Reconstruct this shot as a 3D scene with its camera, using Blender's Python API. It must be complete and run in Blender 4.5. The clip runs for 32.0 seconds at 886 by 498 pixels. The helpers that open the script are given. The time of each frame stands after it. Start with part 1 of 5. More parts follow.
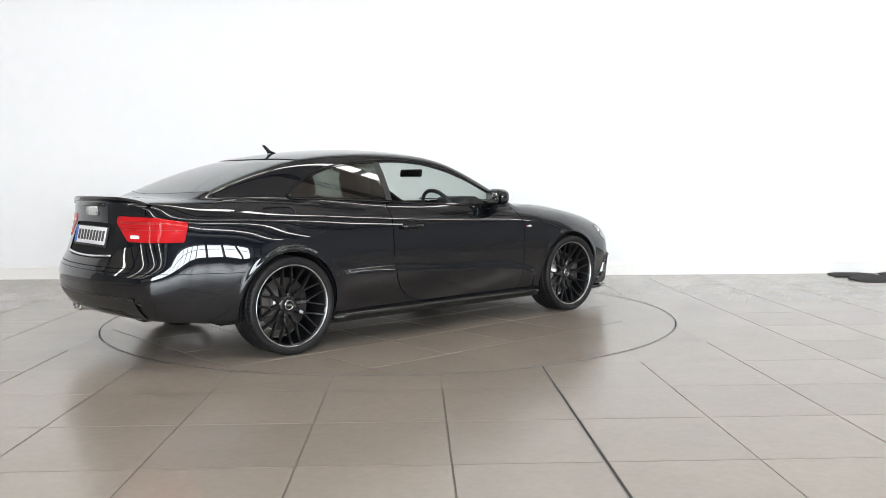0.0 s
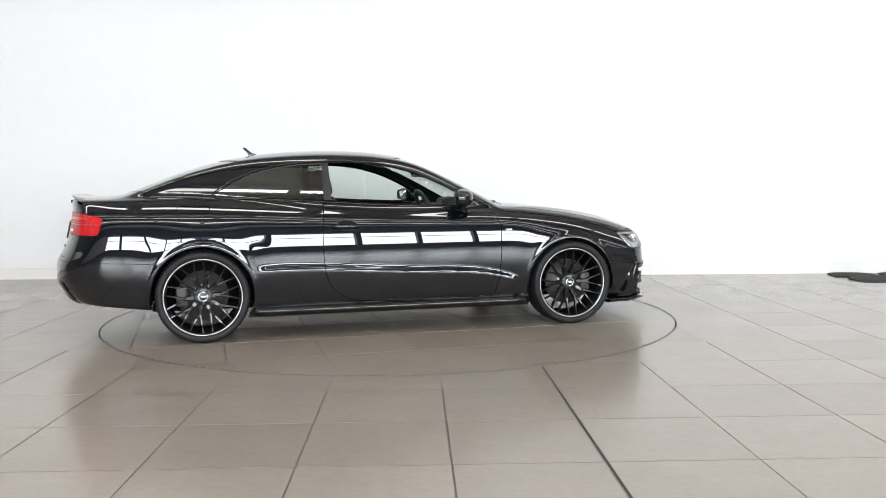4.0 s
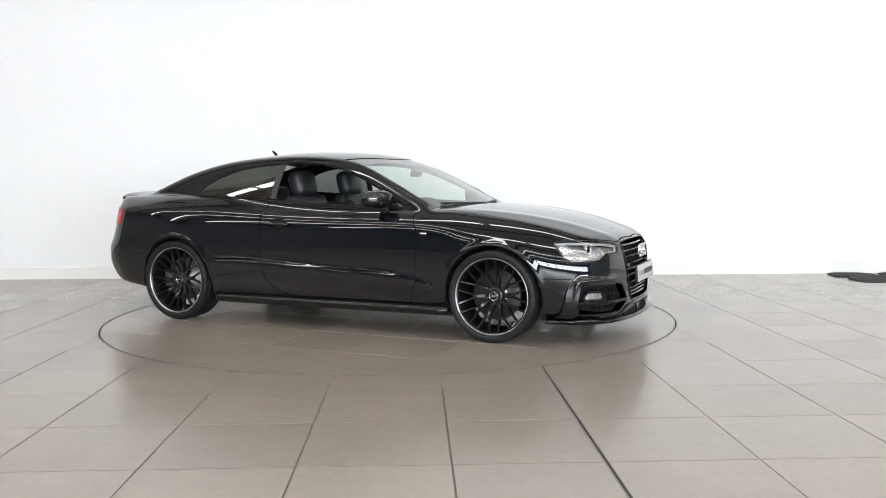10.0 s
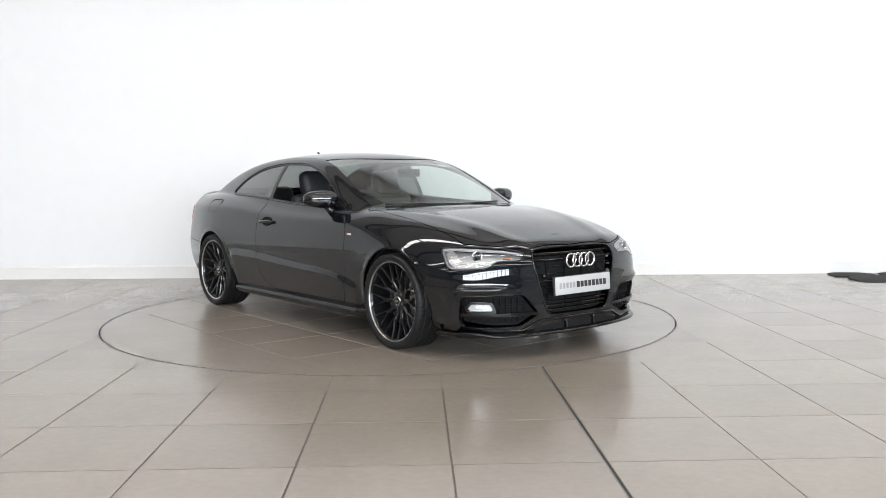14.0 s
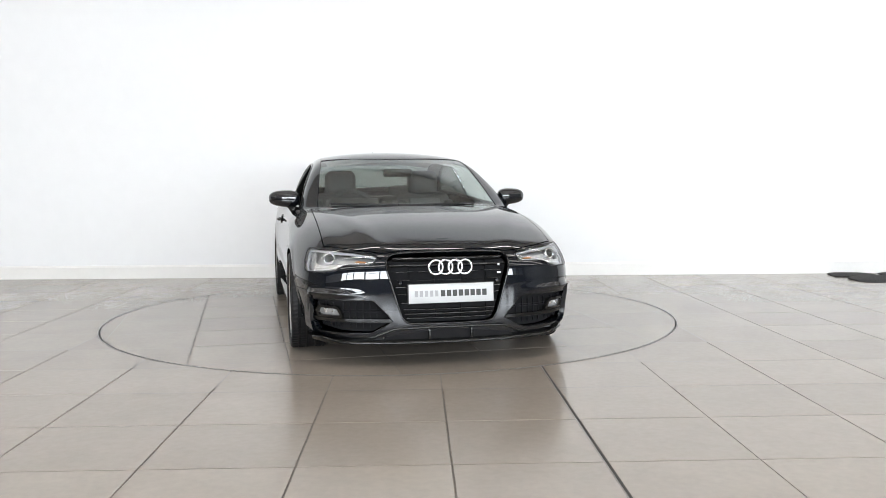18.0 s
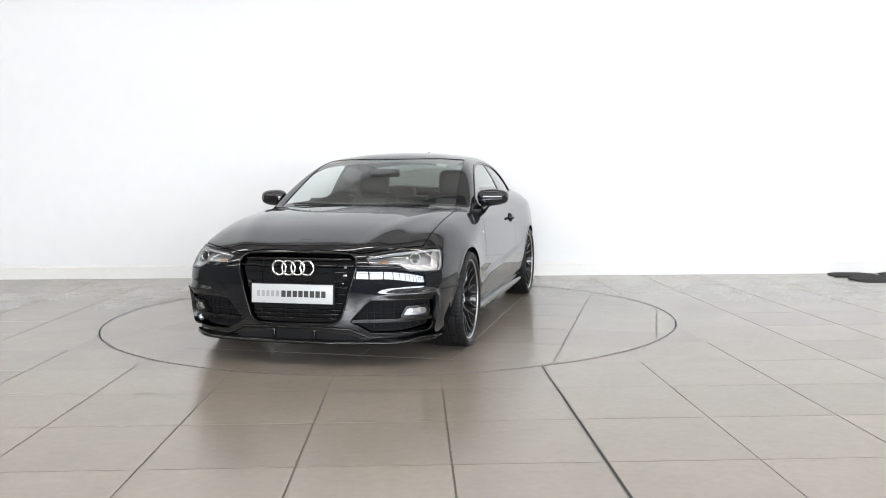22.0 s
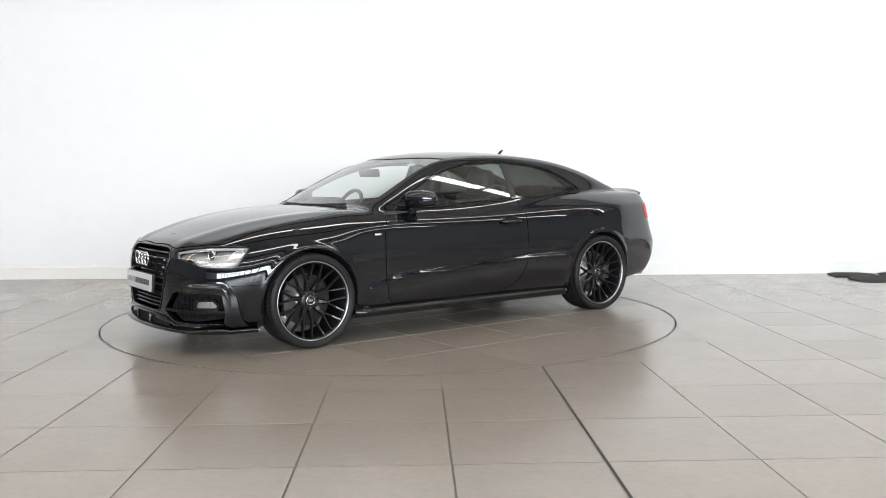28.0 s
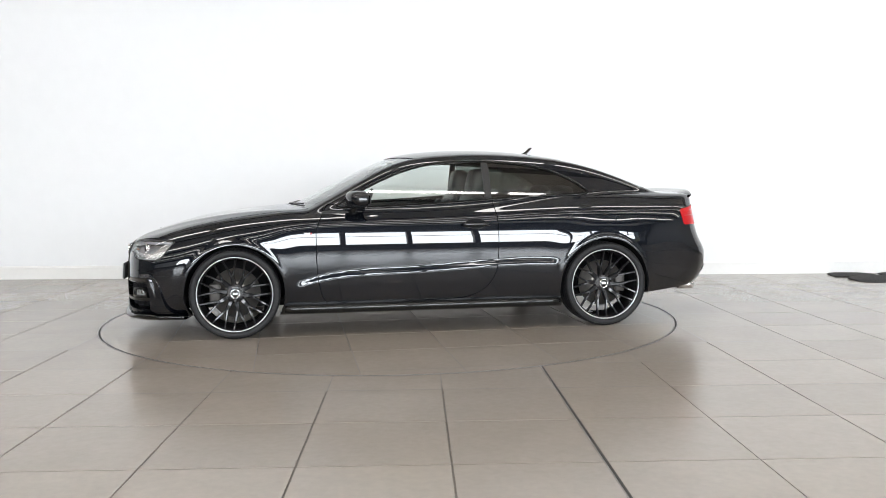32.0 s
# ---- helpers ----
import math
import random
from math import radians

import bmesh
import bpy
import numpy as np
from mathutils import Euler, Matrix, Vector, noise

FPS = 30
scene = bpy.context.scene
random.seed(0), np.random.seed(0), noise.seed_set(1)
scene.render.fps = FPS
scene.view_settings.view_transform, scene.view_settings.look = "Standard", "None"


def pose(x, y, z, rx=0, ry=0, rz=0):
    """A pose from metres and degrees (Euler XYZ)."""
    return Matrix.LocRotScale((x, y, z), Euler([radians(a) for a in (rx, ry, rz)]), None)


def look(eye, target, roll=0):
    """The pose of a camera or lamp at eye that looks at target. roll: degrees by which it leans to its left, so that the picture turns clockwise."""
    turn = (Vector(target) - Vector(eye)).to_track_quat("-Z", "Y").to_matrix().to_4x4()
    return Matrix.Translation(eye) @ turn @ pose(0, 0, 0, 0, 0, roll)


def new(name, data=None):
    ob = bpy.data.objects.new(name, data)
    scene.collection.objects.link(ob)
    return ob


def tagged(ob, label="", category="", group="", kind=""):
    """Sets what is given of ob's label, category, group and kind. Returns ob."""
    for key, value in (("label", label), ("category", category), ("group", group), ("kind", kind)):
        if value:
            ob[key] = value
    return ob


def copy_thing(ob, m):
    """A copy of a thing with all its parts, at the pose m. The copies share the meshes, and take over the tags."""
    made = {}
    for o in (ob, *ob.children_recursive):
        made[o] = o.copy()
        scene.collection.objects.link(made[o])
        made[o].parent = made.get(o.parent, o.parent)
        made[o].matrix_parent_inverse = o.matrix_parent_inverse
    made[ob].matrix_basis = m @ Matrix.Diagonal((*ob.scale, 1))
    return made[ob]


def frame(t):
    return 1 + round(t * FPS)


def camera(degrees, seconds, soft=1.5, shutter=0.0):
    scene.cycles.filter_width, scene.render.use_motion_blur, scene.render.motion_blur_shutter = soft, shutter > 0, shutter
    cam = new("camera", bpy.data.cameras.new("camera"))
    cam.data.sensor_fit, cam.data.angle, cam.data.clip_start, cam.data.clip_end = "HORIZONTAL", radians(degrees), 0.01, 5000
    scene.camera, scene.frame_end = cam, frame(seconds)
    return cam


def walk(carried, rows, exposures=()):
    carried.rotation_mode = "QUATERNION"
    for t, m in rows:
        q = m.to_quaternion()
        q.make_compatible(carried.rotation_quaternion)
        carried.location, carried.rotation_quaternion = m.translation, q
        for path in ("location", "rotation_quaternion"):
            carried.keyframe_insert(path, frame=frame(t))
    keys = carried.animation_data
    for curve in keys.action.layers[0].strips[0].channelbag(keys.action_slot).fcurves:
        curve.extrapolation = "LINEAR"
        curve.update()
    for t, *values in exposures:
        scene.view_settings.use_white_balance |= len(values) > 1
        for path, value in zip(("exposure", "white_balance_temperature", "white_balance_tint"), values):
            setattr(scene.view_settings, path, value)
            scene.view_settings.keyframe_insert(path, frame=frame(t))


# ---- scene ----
cam = camera(54.05, 32.0, soft=0.6)
EYE = Vector((0.0, -7.221, 1.127))
YAW, TILT = 0.05858, -0.08089
AIM = EYE + Vector((math.sin(YAW) * math.cos(TILT), math.cos(YAW) * math.cos(TILT), math.sin(TILT)))
walk(cam, [(0.0, look(EYE, AIM, -0.384)), (32.0, look(EYE, AIM, -0.384))])

# ---------------- light ----------------
world = bpy.data.worlds.new("showroom_sky")
scene.world = world
world.use_nodes = True
wt = world.node_tree
sky = wt.nodes.new("ShaderNodeTexSky")
sky.sky_type = "NISHITA"
sky.sun_disc = False
sky.sun_elevation, sky.sun_rotation = radians(38), radians(200)
wt.links.new(sky.outputs["Color"], wt.nodes["Background"].inputs["Color"])
wt.nodes["Background"].inputs["Strength"].default_value = 0.12
scene.view_settings.exposure = -0.14


def area_lamp(name, m, w, h, power, color):
    data = bpy.data.lights.new(name, "AREA")
    data.shape, data.size, data.size_y, data.energy, data.color = "RECTANGLE", w, h, power, color
    ob = new(name, data)
    ob.matrix_world = m
    return ob


ROOM_X, ROOM_BACK, ROOM_TOP = 17.0, -14.0, 4.6
GLASS_BOTTOM, GLASS_TOP = 0.9, 3.5
# daylight through the glazed front behind the camera
GLASS_W, GLASS_E = -7.0, 16.5
area_lamp("daylight", look((3.2, ROOM_BACK - 0.9, 2.25), (3.2, 0, 2.25)), 23.4, 2.4, 3300, (0.885, 0.945, 1.0))


# ---------------- materials ----------------
def mat(name, color, rough=0.5, metal=0.0, coat=0.0, spec=0.5, vary=0.0, scale=6.0, bump=0.0, bscale=40.0, emit=None,
        glass=0.0, rough_vary=0.0, coat_rough=0.03, random_vary=0.0, coat_ior=1.5):
    m = bpy.data.materials.new(name)
    m.use_nodes = True
    nt = m.node_tree
    b = nt.nodes["Principled BSDF"]
    b.inputs["Base Color"].default_value = (*color, 1)
    b.inputs["Roughness"].default_value = rough
    b.inputs["Metallic"].default_value = metal
    b.inputs["Coat Weight"].default_value = coat
    b.inputs["Coat Roughness"].default_value = coat_rough
    b.inputs["Coat IOR"].default_value = coat_ior
    b.inputs["Specular IOR Level"].default_value = spec
    b.inputs["Transmission Weight"].default_value = glass
    tc = nt.nodes.new("ShaderNodeTexCoord")
    if vary or random_vary:
        n1 = nt.nodes.new("ShaderNodeTexNoise")
        n1.inputs["Scale"].default_value, n1.inputs["Detail"].default_value = scale, 6.0
        co = tc.outputs["Object"]
        if random_vary:
            oi = nt.nodes.new("ShaderNodeObjectInfo")
            sh = nt.nodes.new("ShaderNodeMath")
            sh.operation = "MULTIPLY"
            sh.inputs[1].default_value = 60.0
            nt.links.new(oi.outputs["Random"], sh.inputs[0])
            va = nt.nodes.new("ShaderNodeVectorMath")
            va.operation = "ADD"
            nt.links.new(co, va.inputs[0])
            nt.links.new(sh.outputs[0], va.inputs[1])
            co = va.outputs[0]
        nt.links.new(co, n1.inputs["Vector"])
        n2 = nt.nodes.new("ShaderNodeTexNoise")
        n2.inputs["Scale"].default_value, n2.inputs["Detail"].default_value = scale * 9, 4.0
        nt.links.new(co, n2.inputs["Vector"])
        add = nt.nodes.new("ShaderNodeMath")
        add.operation = "ADD"
        nt.links.new(n1.outputs["Fac"], add.inputs[0])
        nt.links.new(n2.outputs["Fac"], add.inputs[1])
        rng = nt.nodes.new("ShaderNodeMapRange")
        rng.clamp = False
        rng.inputs["From Min"].default_value, rng.inputs["From Max"].default_value = 0.6, 1.4
        rng.inputs["To Min"].default_value, rng.inputs["To Max"].default_value = 1 - vary, 1 + vary
        nt.links.new(add.outputs[0], rng.inputs["Value"])
        val = rng.outputs["Result"]
        if random_vary:
            r2 = nt.nodes.new("ShaderNodeMapRange")
            r2.inputs["To Min"].default_value, r2.inputs["To Max"].default_value = 1 - random_vary, 1 + random_vary
            nt.links.new(oi.outputs["Random"], r2.inputs["Value"])
            mul = nt.nodes.new("ShaderNodeMath")
            mul.operation = "MULTIPLY"
            nt.links.new(val, mul.inputs[0])
            nt.links.new(r2.outputs["Result"], mul.inputs[1])
            val = mul.outputs[0]
        hsv = nt.nodes.new("ShaderNodeHueSaturation")
        hsv.inputs["Color"].default_value = (*color, 1)
        nt.links.new(val, hsv.inputs["Value"])
        nt.links.new(hsv.outputs["Color"], b.inputs["Base Color"])
        if rough_vary:
            r3 = nt.nodes.new("ShaderNodeMapRange")
            r3.inputs["From Min"].default_value, r3.inputs["From Max"].default_value = 0.3, 0.7
            r3.inputs["To Min"].default_value, r3.inputs["To Max"].default_value = rough - rough_vary, rough + rough_vary
            nt.links.new(n1.outputs["Fac"], r3.inputs["Value"])
            nt.links.new(r3.outputs["Result"], b.inputs["Roughness"])
    if bump:
        n3 = nt.nodes.new("ShaderNodeTexNoise")
        n3.inputs["Scale"].default_value, n3.inputs["Detail"].default_value = bscale, 5.0
        nt.links.new(tc.outputs["Object"], n3.inputs["Vector"])
        bp = nt.nodes.new("ShaderNodeBump")
        bp.inputs["Strength"].default_value, bp.inputs["Distance"].default_value = bump, 0.01
        nt.links.new(n3.outputs["Fac"], bp.inputs["Height"])
        nt.links.new(bp.outputs["Normal"], b.inputs["Normal"])
    if emit:
        b.inputs["Emission Color"].default_value = (*emit[0], 1)
        b.inputs["Emission Strength"].default_value = emit[1]
    return m


def window_glass(name, tint, gloss=1.0):
    """Thin tinted glass: a tinted clear pane under a mirror-like sheen."""
    m = bpy.data.materials.new(name)
    m.use_nodes = True
    nt = m.node_tree
    nt.nodes.remove(nt.nodes["Principled BSDF"])
    tr = nt.nodes.new("ShaderNodeBsdfTransparent")
    tr.inputs["Color"].default_value = (*tint, 1)
    gl = nt.nodes.new("ShaderNodeBsdfGlossy")
    gl.inputs["Roughness"].default_value = 0.01
    gl.inputs["Color"].default_value = (gloss, gloss, gloss, 1)
    lw = nt.nodes.new("ShaderNodeLayerWeight")
    lw.inputs["Blend"].default_value = 0.5
    pw = nt.nodes.new("ShaderNodeMath")
    pw.operation = "POWER"
    pw.inputs[1].default_value = 4.0
    nt.links.new(lw.outputs["Facing"], pw.inputs[0])
    fr = nt.nodes.new("ShaderNodeMapRange")
    fr.inputs["To Min"].default_value, fr.inputs["To Max"].default_value = 0.12, 0.9
    nt.links.new(pw.outputs[0], fr.inputs["Value"])
    mx = nt.nodes.new("ShaderNodeMixShader")
    nt.links.new(fr.outputs["Result"], mx.inputs["Fac"])
    nt.links.new(tr.outputs["BSDF"], mx.inputs[1])
    nt.links.new(gl.outputs["BSDF"], mx.inputs[2])
    nt.links.new(mx.outputs["Shader"], nt.nodes["Material Output"].inputs["Surface"])
    return m


M_WALL = mat("white_wall_paint", (0.885, 0.902, 0.925), 0.6, vary=0.015, scale=0.8, bump=0.03, bscale=60)
M_SKIRT = mat("white_skirting_gloss", (0.86, 0.86, 0.85), 0.35, vary=0.02, scale=3)
M_HALL = mat("dark_hall_wall", (0.20, 0.195, 0.19), 0.7, vary=0.1, scale=1.0)
M_SIDE = mat("side_wall_paint", (0.24, 0.24, 0.24), 0.7, vary=0.08, scale=0.8)
M_CEIL = mat("ceiling_deck", (0.74, 0.71, 0.67), 0.7, vary=0.1, scale=1.5)
M_PAVE = mat("outside_paving", (0.22, 0.22, 0.22), 0.8, vary=0.15, scale=0.6)
M_STEEL = mat("roof_steel", (0.14, 0.12, 0.11), 0.6, vary=0.1, scale=2)
M_TUBE = mat("tube_light", (0.9, 0.9, 0.9), 0.4, emit=((1.0, 0.968, 0.93), 12.8))
M_TILE = mat("porcelain_floor_tile", (0.286, 0.250, 0.212), 0.21, spec=0.62, vary=0.07, scale=3.0, bump=0.02, bscale=160, random_vary=0.05)
M_GROUT = mat("floor_grout", (0.135, 0.120, 0.105), 0.9, vary=0.2, scale=8)
M_GAP = mat("dark_joint_filler", (0.035, 0.032, 0.029), 0.8)
M_TRIMRING = mat("turntable_steel_edge", (0.18, 0.17, 0.16), 0.4, metal=0.8, vary=0.1, scale=10)
M_PAINT = mat("black_car_paint", (0.0062, 0.0082, 0.0128), 0.66, metal=1.0, coat=1.0, coat_rough=0.008, coat_ior=1.68)
M_GLOSSBLACK = mat("gloss_black_trim", (0.007, 0.007, 0.007), 0.4, coat=0.9, spec=0.0, coat_rough=0.03)
M_BAR = mat("matt_black_mesh", (0.008, 0.008, 0.010), 0.6, spec=0.2)
M_TRIM = mat("satin_black_trim", (0.016, 0.016, 0.017), 0.38)
M_PLASTIC = mat("black_plastic", (0.02, 0.02, 0.021), 0.55, bump=0.1, bscale=200)
M_DARK = mat("dark_void", (0.014, 0.014, 0.015), 0.9, spec=0.1)
M_TYRE = mat("tyre_rubber", (0.013, 0.013, 0.014), 0.48, spec=0.25, vary=0.15, scale=20, bump=0.1, bscale=150)
M_RIM = mat("gloss_black_alloy", (0.0075, 0.0075, 0.0085), 0.4, coat=0.8, spec=0.1, coat_rough=0.05)
M_LIP = mat("machined_alloy_lip", (0.48, 0.48, 0.48), 0.3, metal=1.0)
M_CHROME = mat("chrome", (0.85, 0.85, 0.86), 0.12, metal=1.0)
M_DISC = mat("brake_disc_iron", (0.34, 0.32, 0.30), 0.38, metal=0.9, vary=0.2, scale=30)
M_CALIPER = mat("grey_caliper", (0.07, 0.065, 0.06), 0.5, metal=0.3)
M_LEATHER = mat("black_leather", (0.019, 0.020, 0.024), 0.42, vary=0.2, scale=8, bump=0.15, bscale=180)
M_ALCANTARA = mat("grey_suede", (0.11, 0.11, 0.12), 0.85, vary=0.15, scale=10, bump=0.1, bscale=250)
M_INTERIOR = mat("dark_interior_plastic", (0.02, 0.02, 0.021), 0.6, vary=0.15, scale=8, bump=0.1, bscale=150)
M_LINING = mat("light_grey_headlining", (0.30, 0.29, 0.28), 0.9, vary=0.08, scale=10)
M_GLASS = window_glass("clear_window_glass", (0.80, 0.88, 0.84))
M_TINT = window_glass("tinted_window_glass", (0.19, 0.215, 0.20))
M_BACKGLASS = window_glass("rear_window_glass", (0.42, 0.46, 0.44))
M_LENS = window_glass("clear_lamp_lens", (0.95, 0.96, 0.97), 0.6)
M_LAMPBOWL = mat("lamp_reflector", (0.82, 0.82, 0.83), 0.22, metal=0.85)
M_LAMPGREY = mat("lamp_inner_grey", (0.52, 0.52, 0.53), 0.28, metal=0.6)
M_GUIDE = mat("white_light_guide", (0.55, 0.56, 0.58), 0.25, coat=0.4)
M_AMBER = mat("amber_indicator", (0.55, 0.26, 0.10), 0.3)
M_RED = mat("red_tail_lens", (0.50, 0.012, 0.016), 0.4, coat=0.5, spec=0.05)
M_REDDARK = mat("dark_red_lens", (0.40, 0.010, 0.012), 0.3, coat=0.4)
M_WHITE = mat("white_plate", (0.78, 0.79, 0.80), 0.35)
M_PLATE = mat("reflective_plate", (0.52, 0.53, 0.54), 0.3, vary=0.02, scale=20)
M_PLATEGREY = mat("plate_light_grey_print", (0.32, 0.32, 0.33), 0.5)
M_PLATEINK = mat("plate_dark_print", (0.03, 0.03, 0.03), 0.5)
M_BLUE = mat("blue_plate_band", (0.04, 0.12, 0.5), 0.4)
M_MIRROR = mat("mirror_glass", (0.9, 0.9, 0.9), 0.01, metal=1.0)
M_MAT = mat("black_carpet_mat", (0.02, 0.02, 0.02), 0.9, vary=0.25, scale=30, bump=0.4, bscale=300)
M_BADGERED = mat("red_badge", (0.36, 0.03, 0.03), 0.3)


# ---------------- mesh helpers ----------------
def part(name, bm, material, parent, label="", smooth=True):
    me = bpy.data.meshes.new(name)
    bm.to_mesh(me)
    bm.free()
    if smooth:
        me.polygons.foreach_set("use_smooth", [True] * len(me.polygons))
    me.materials.append(material)
    ob = new(name, me)
    ob.parent = parent
    if label:
        ob["label"] = label
    return ob


def flat_part(name, bm, material, parent, label=""):
    return part(name, bm, material, parent, label, smooth=False)


def add_box(bm, m, sx, sy, sz, bevel=0.0, seg=2):
    r = bmesh.ops.create_cube(bm, size=1.0, matrix=m @ Matrix.Diagonal((sx, sy, sz, 1)))
    if bevel:
        vs = set(r["verts"])
        es = [e for e in bm.edges if e.verts[0] in vs and e.verts[1] in vs]
        bmesh.ops.bevel(bm, geom=es, offset=bevel, segments=seg, profile=0.5, affect="EDGES", clamp_overlap=True)
    return bm


def box(m, sx, sy, sz, bevel=0.0, seg=2):
    return add_box(bmesh.new(), m, sx, sy, sz, bevel, seg)


def sheet(fn, nu, nv, closed_u=False):
    """A grid of quads through fn(u, v)."""
    bm = bmesh.new()
    rows = [[bm.verts.new(fn(i / nu, j / nv)) for j in range(nv + 1)] for i in range(nu + (0 if closed_u else 1))]
    n = len(rows)
    for i in range(nu):
        for j in range(nv):
            bm.faces.new((rows[i][j], rows[(i + 1) % n][j], rows[(i + 1) % n][j + 1], rows[i][j + 1]))
    return bm


def lathe_y(profile, seg, m=Matrix.Identity(4)):
    """Turns a (radius, y) profile round the y axis."""
    n = len(profile) - 1

    def fn(u, v):
        r, y = profile[min(n, int(round(v * n)))]
        a = u * 2 * math.pi
        return m @ Vector((r * math.cos(a), y, r * math.sin(a)))
    return sheet(fn, seg, n, closed_u=True)


def tube(points, r, seg=8, closed=False, ends=True):
    bm = bmesh.new()
    pts = [Vector(p) for p in points]
    n = len(pts)
    rings = []
    for i, p in enumerate(pts):
        a = pts[(i - 1) % n] if closed or i > 0 else p
        b = pts[(i + 1) % n] if closed or i < n - 1 else p
        t = (b - a).normalized()
        up = Vector((0, 0, 1)) if abs(t.z) < 0.9 else Vector((1, 0, 0))
        s = t.cross(up).normalized()
        w = s.cross(t)
        rr = r[i] if isinstance(r, (list, tuple)) else r
        rings.append([bm.verts.new(p + rr * (s * math.cos(k * 2 * math.pi / seg) + w * math.sin(k * 2 * math.pi / seg))) for k in range(seg)])
    for i in range(n if closed else n - 1):
        A, B = rings[i], rings[(i + 1) % n]
        for k in range(seg):
            bm.faces.new((A[k], A[(k + 1) % seg], B[(k + 1) % seg], B[k]))
    if not closed and ends:
        bm.faces.new(rings[0][::-1])
        bm.faces.new(rings[-1])
    bmesh.ops.recalc_face_normals(bm, faces=bm.faces)
    return bm


def prism(outline, depth, axis_fn, bevel=0.0):
    """Extrudes a 2D outline: axis_fn(u, v, w) gives the place of (u, v) at depth w."""
    bm = bmesh.new()
    a = [bm.verts.new(axis_fn(u, v, 0.0)) for u, v in outline]
    b = [bm.verts.new(axis_fn(u, v, depth)) for u, v in outline]
    bm.faces.new(a)
    bm.faces.new(b[::-1])
    n = len(a)
    for i in range(n):
        bm.faces.new((a[i], b[i], b[(i + 1) % n], a[(i + 1) % n]))
    bmesh.ops.recalc_face_normals(bm, faces=bm.faces)
    if bevel:
        bmesh.ops.bevel(bm, geom=list(bm.edges), offset=bevel, segments=2, profile=0.5, affect="EDGES", clamp_overlap=True)
    return bm


def rounded(pts, r, n=5):
    """A closed outline with rounded corners."""
    out = []
    m = len(pts)
    for i in range(m):
        p, a, b = Vector(pts[i]), Vector(pts[i - 1]), Vector(pts[(i + 1) % m])
        d = min(r, (a - p).length * 0.49, (b - p).length * 0.49)
        s, e = p + (a - p).normalized() * d, p + (b - p).normalized() * d
        for k in range(n + 1):
            t = k / n
            out.append(tuple((1 - t) ** 2 * s + 2 * t * (1 - t) * p + t * t * e))
    return out


def empty(name, m=Matrix.Identity(4), parent=None):
    ob = new(name)
    ob.empty_display_size = 0.1
    ob.parent = parent
    ob.matrix_basis = m
    return ob


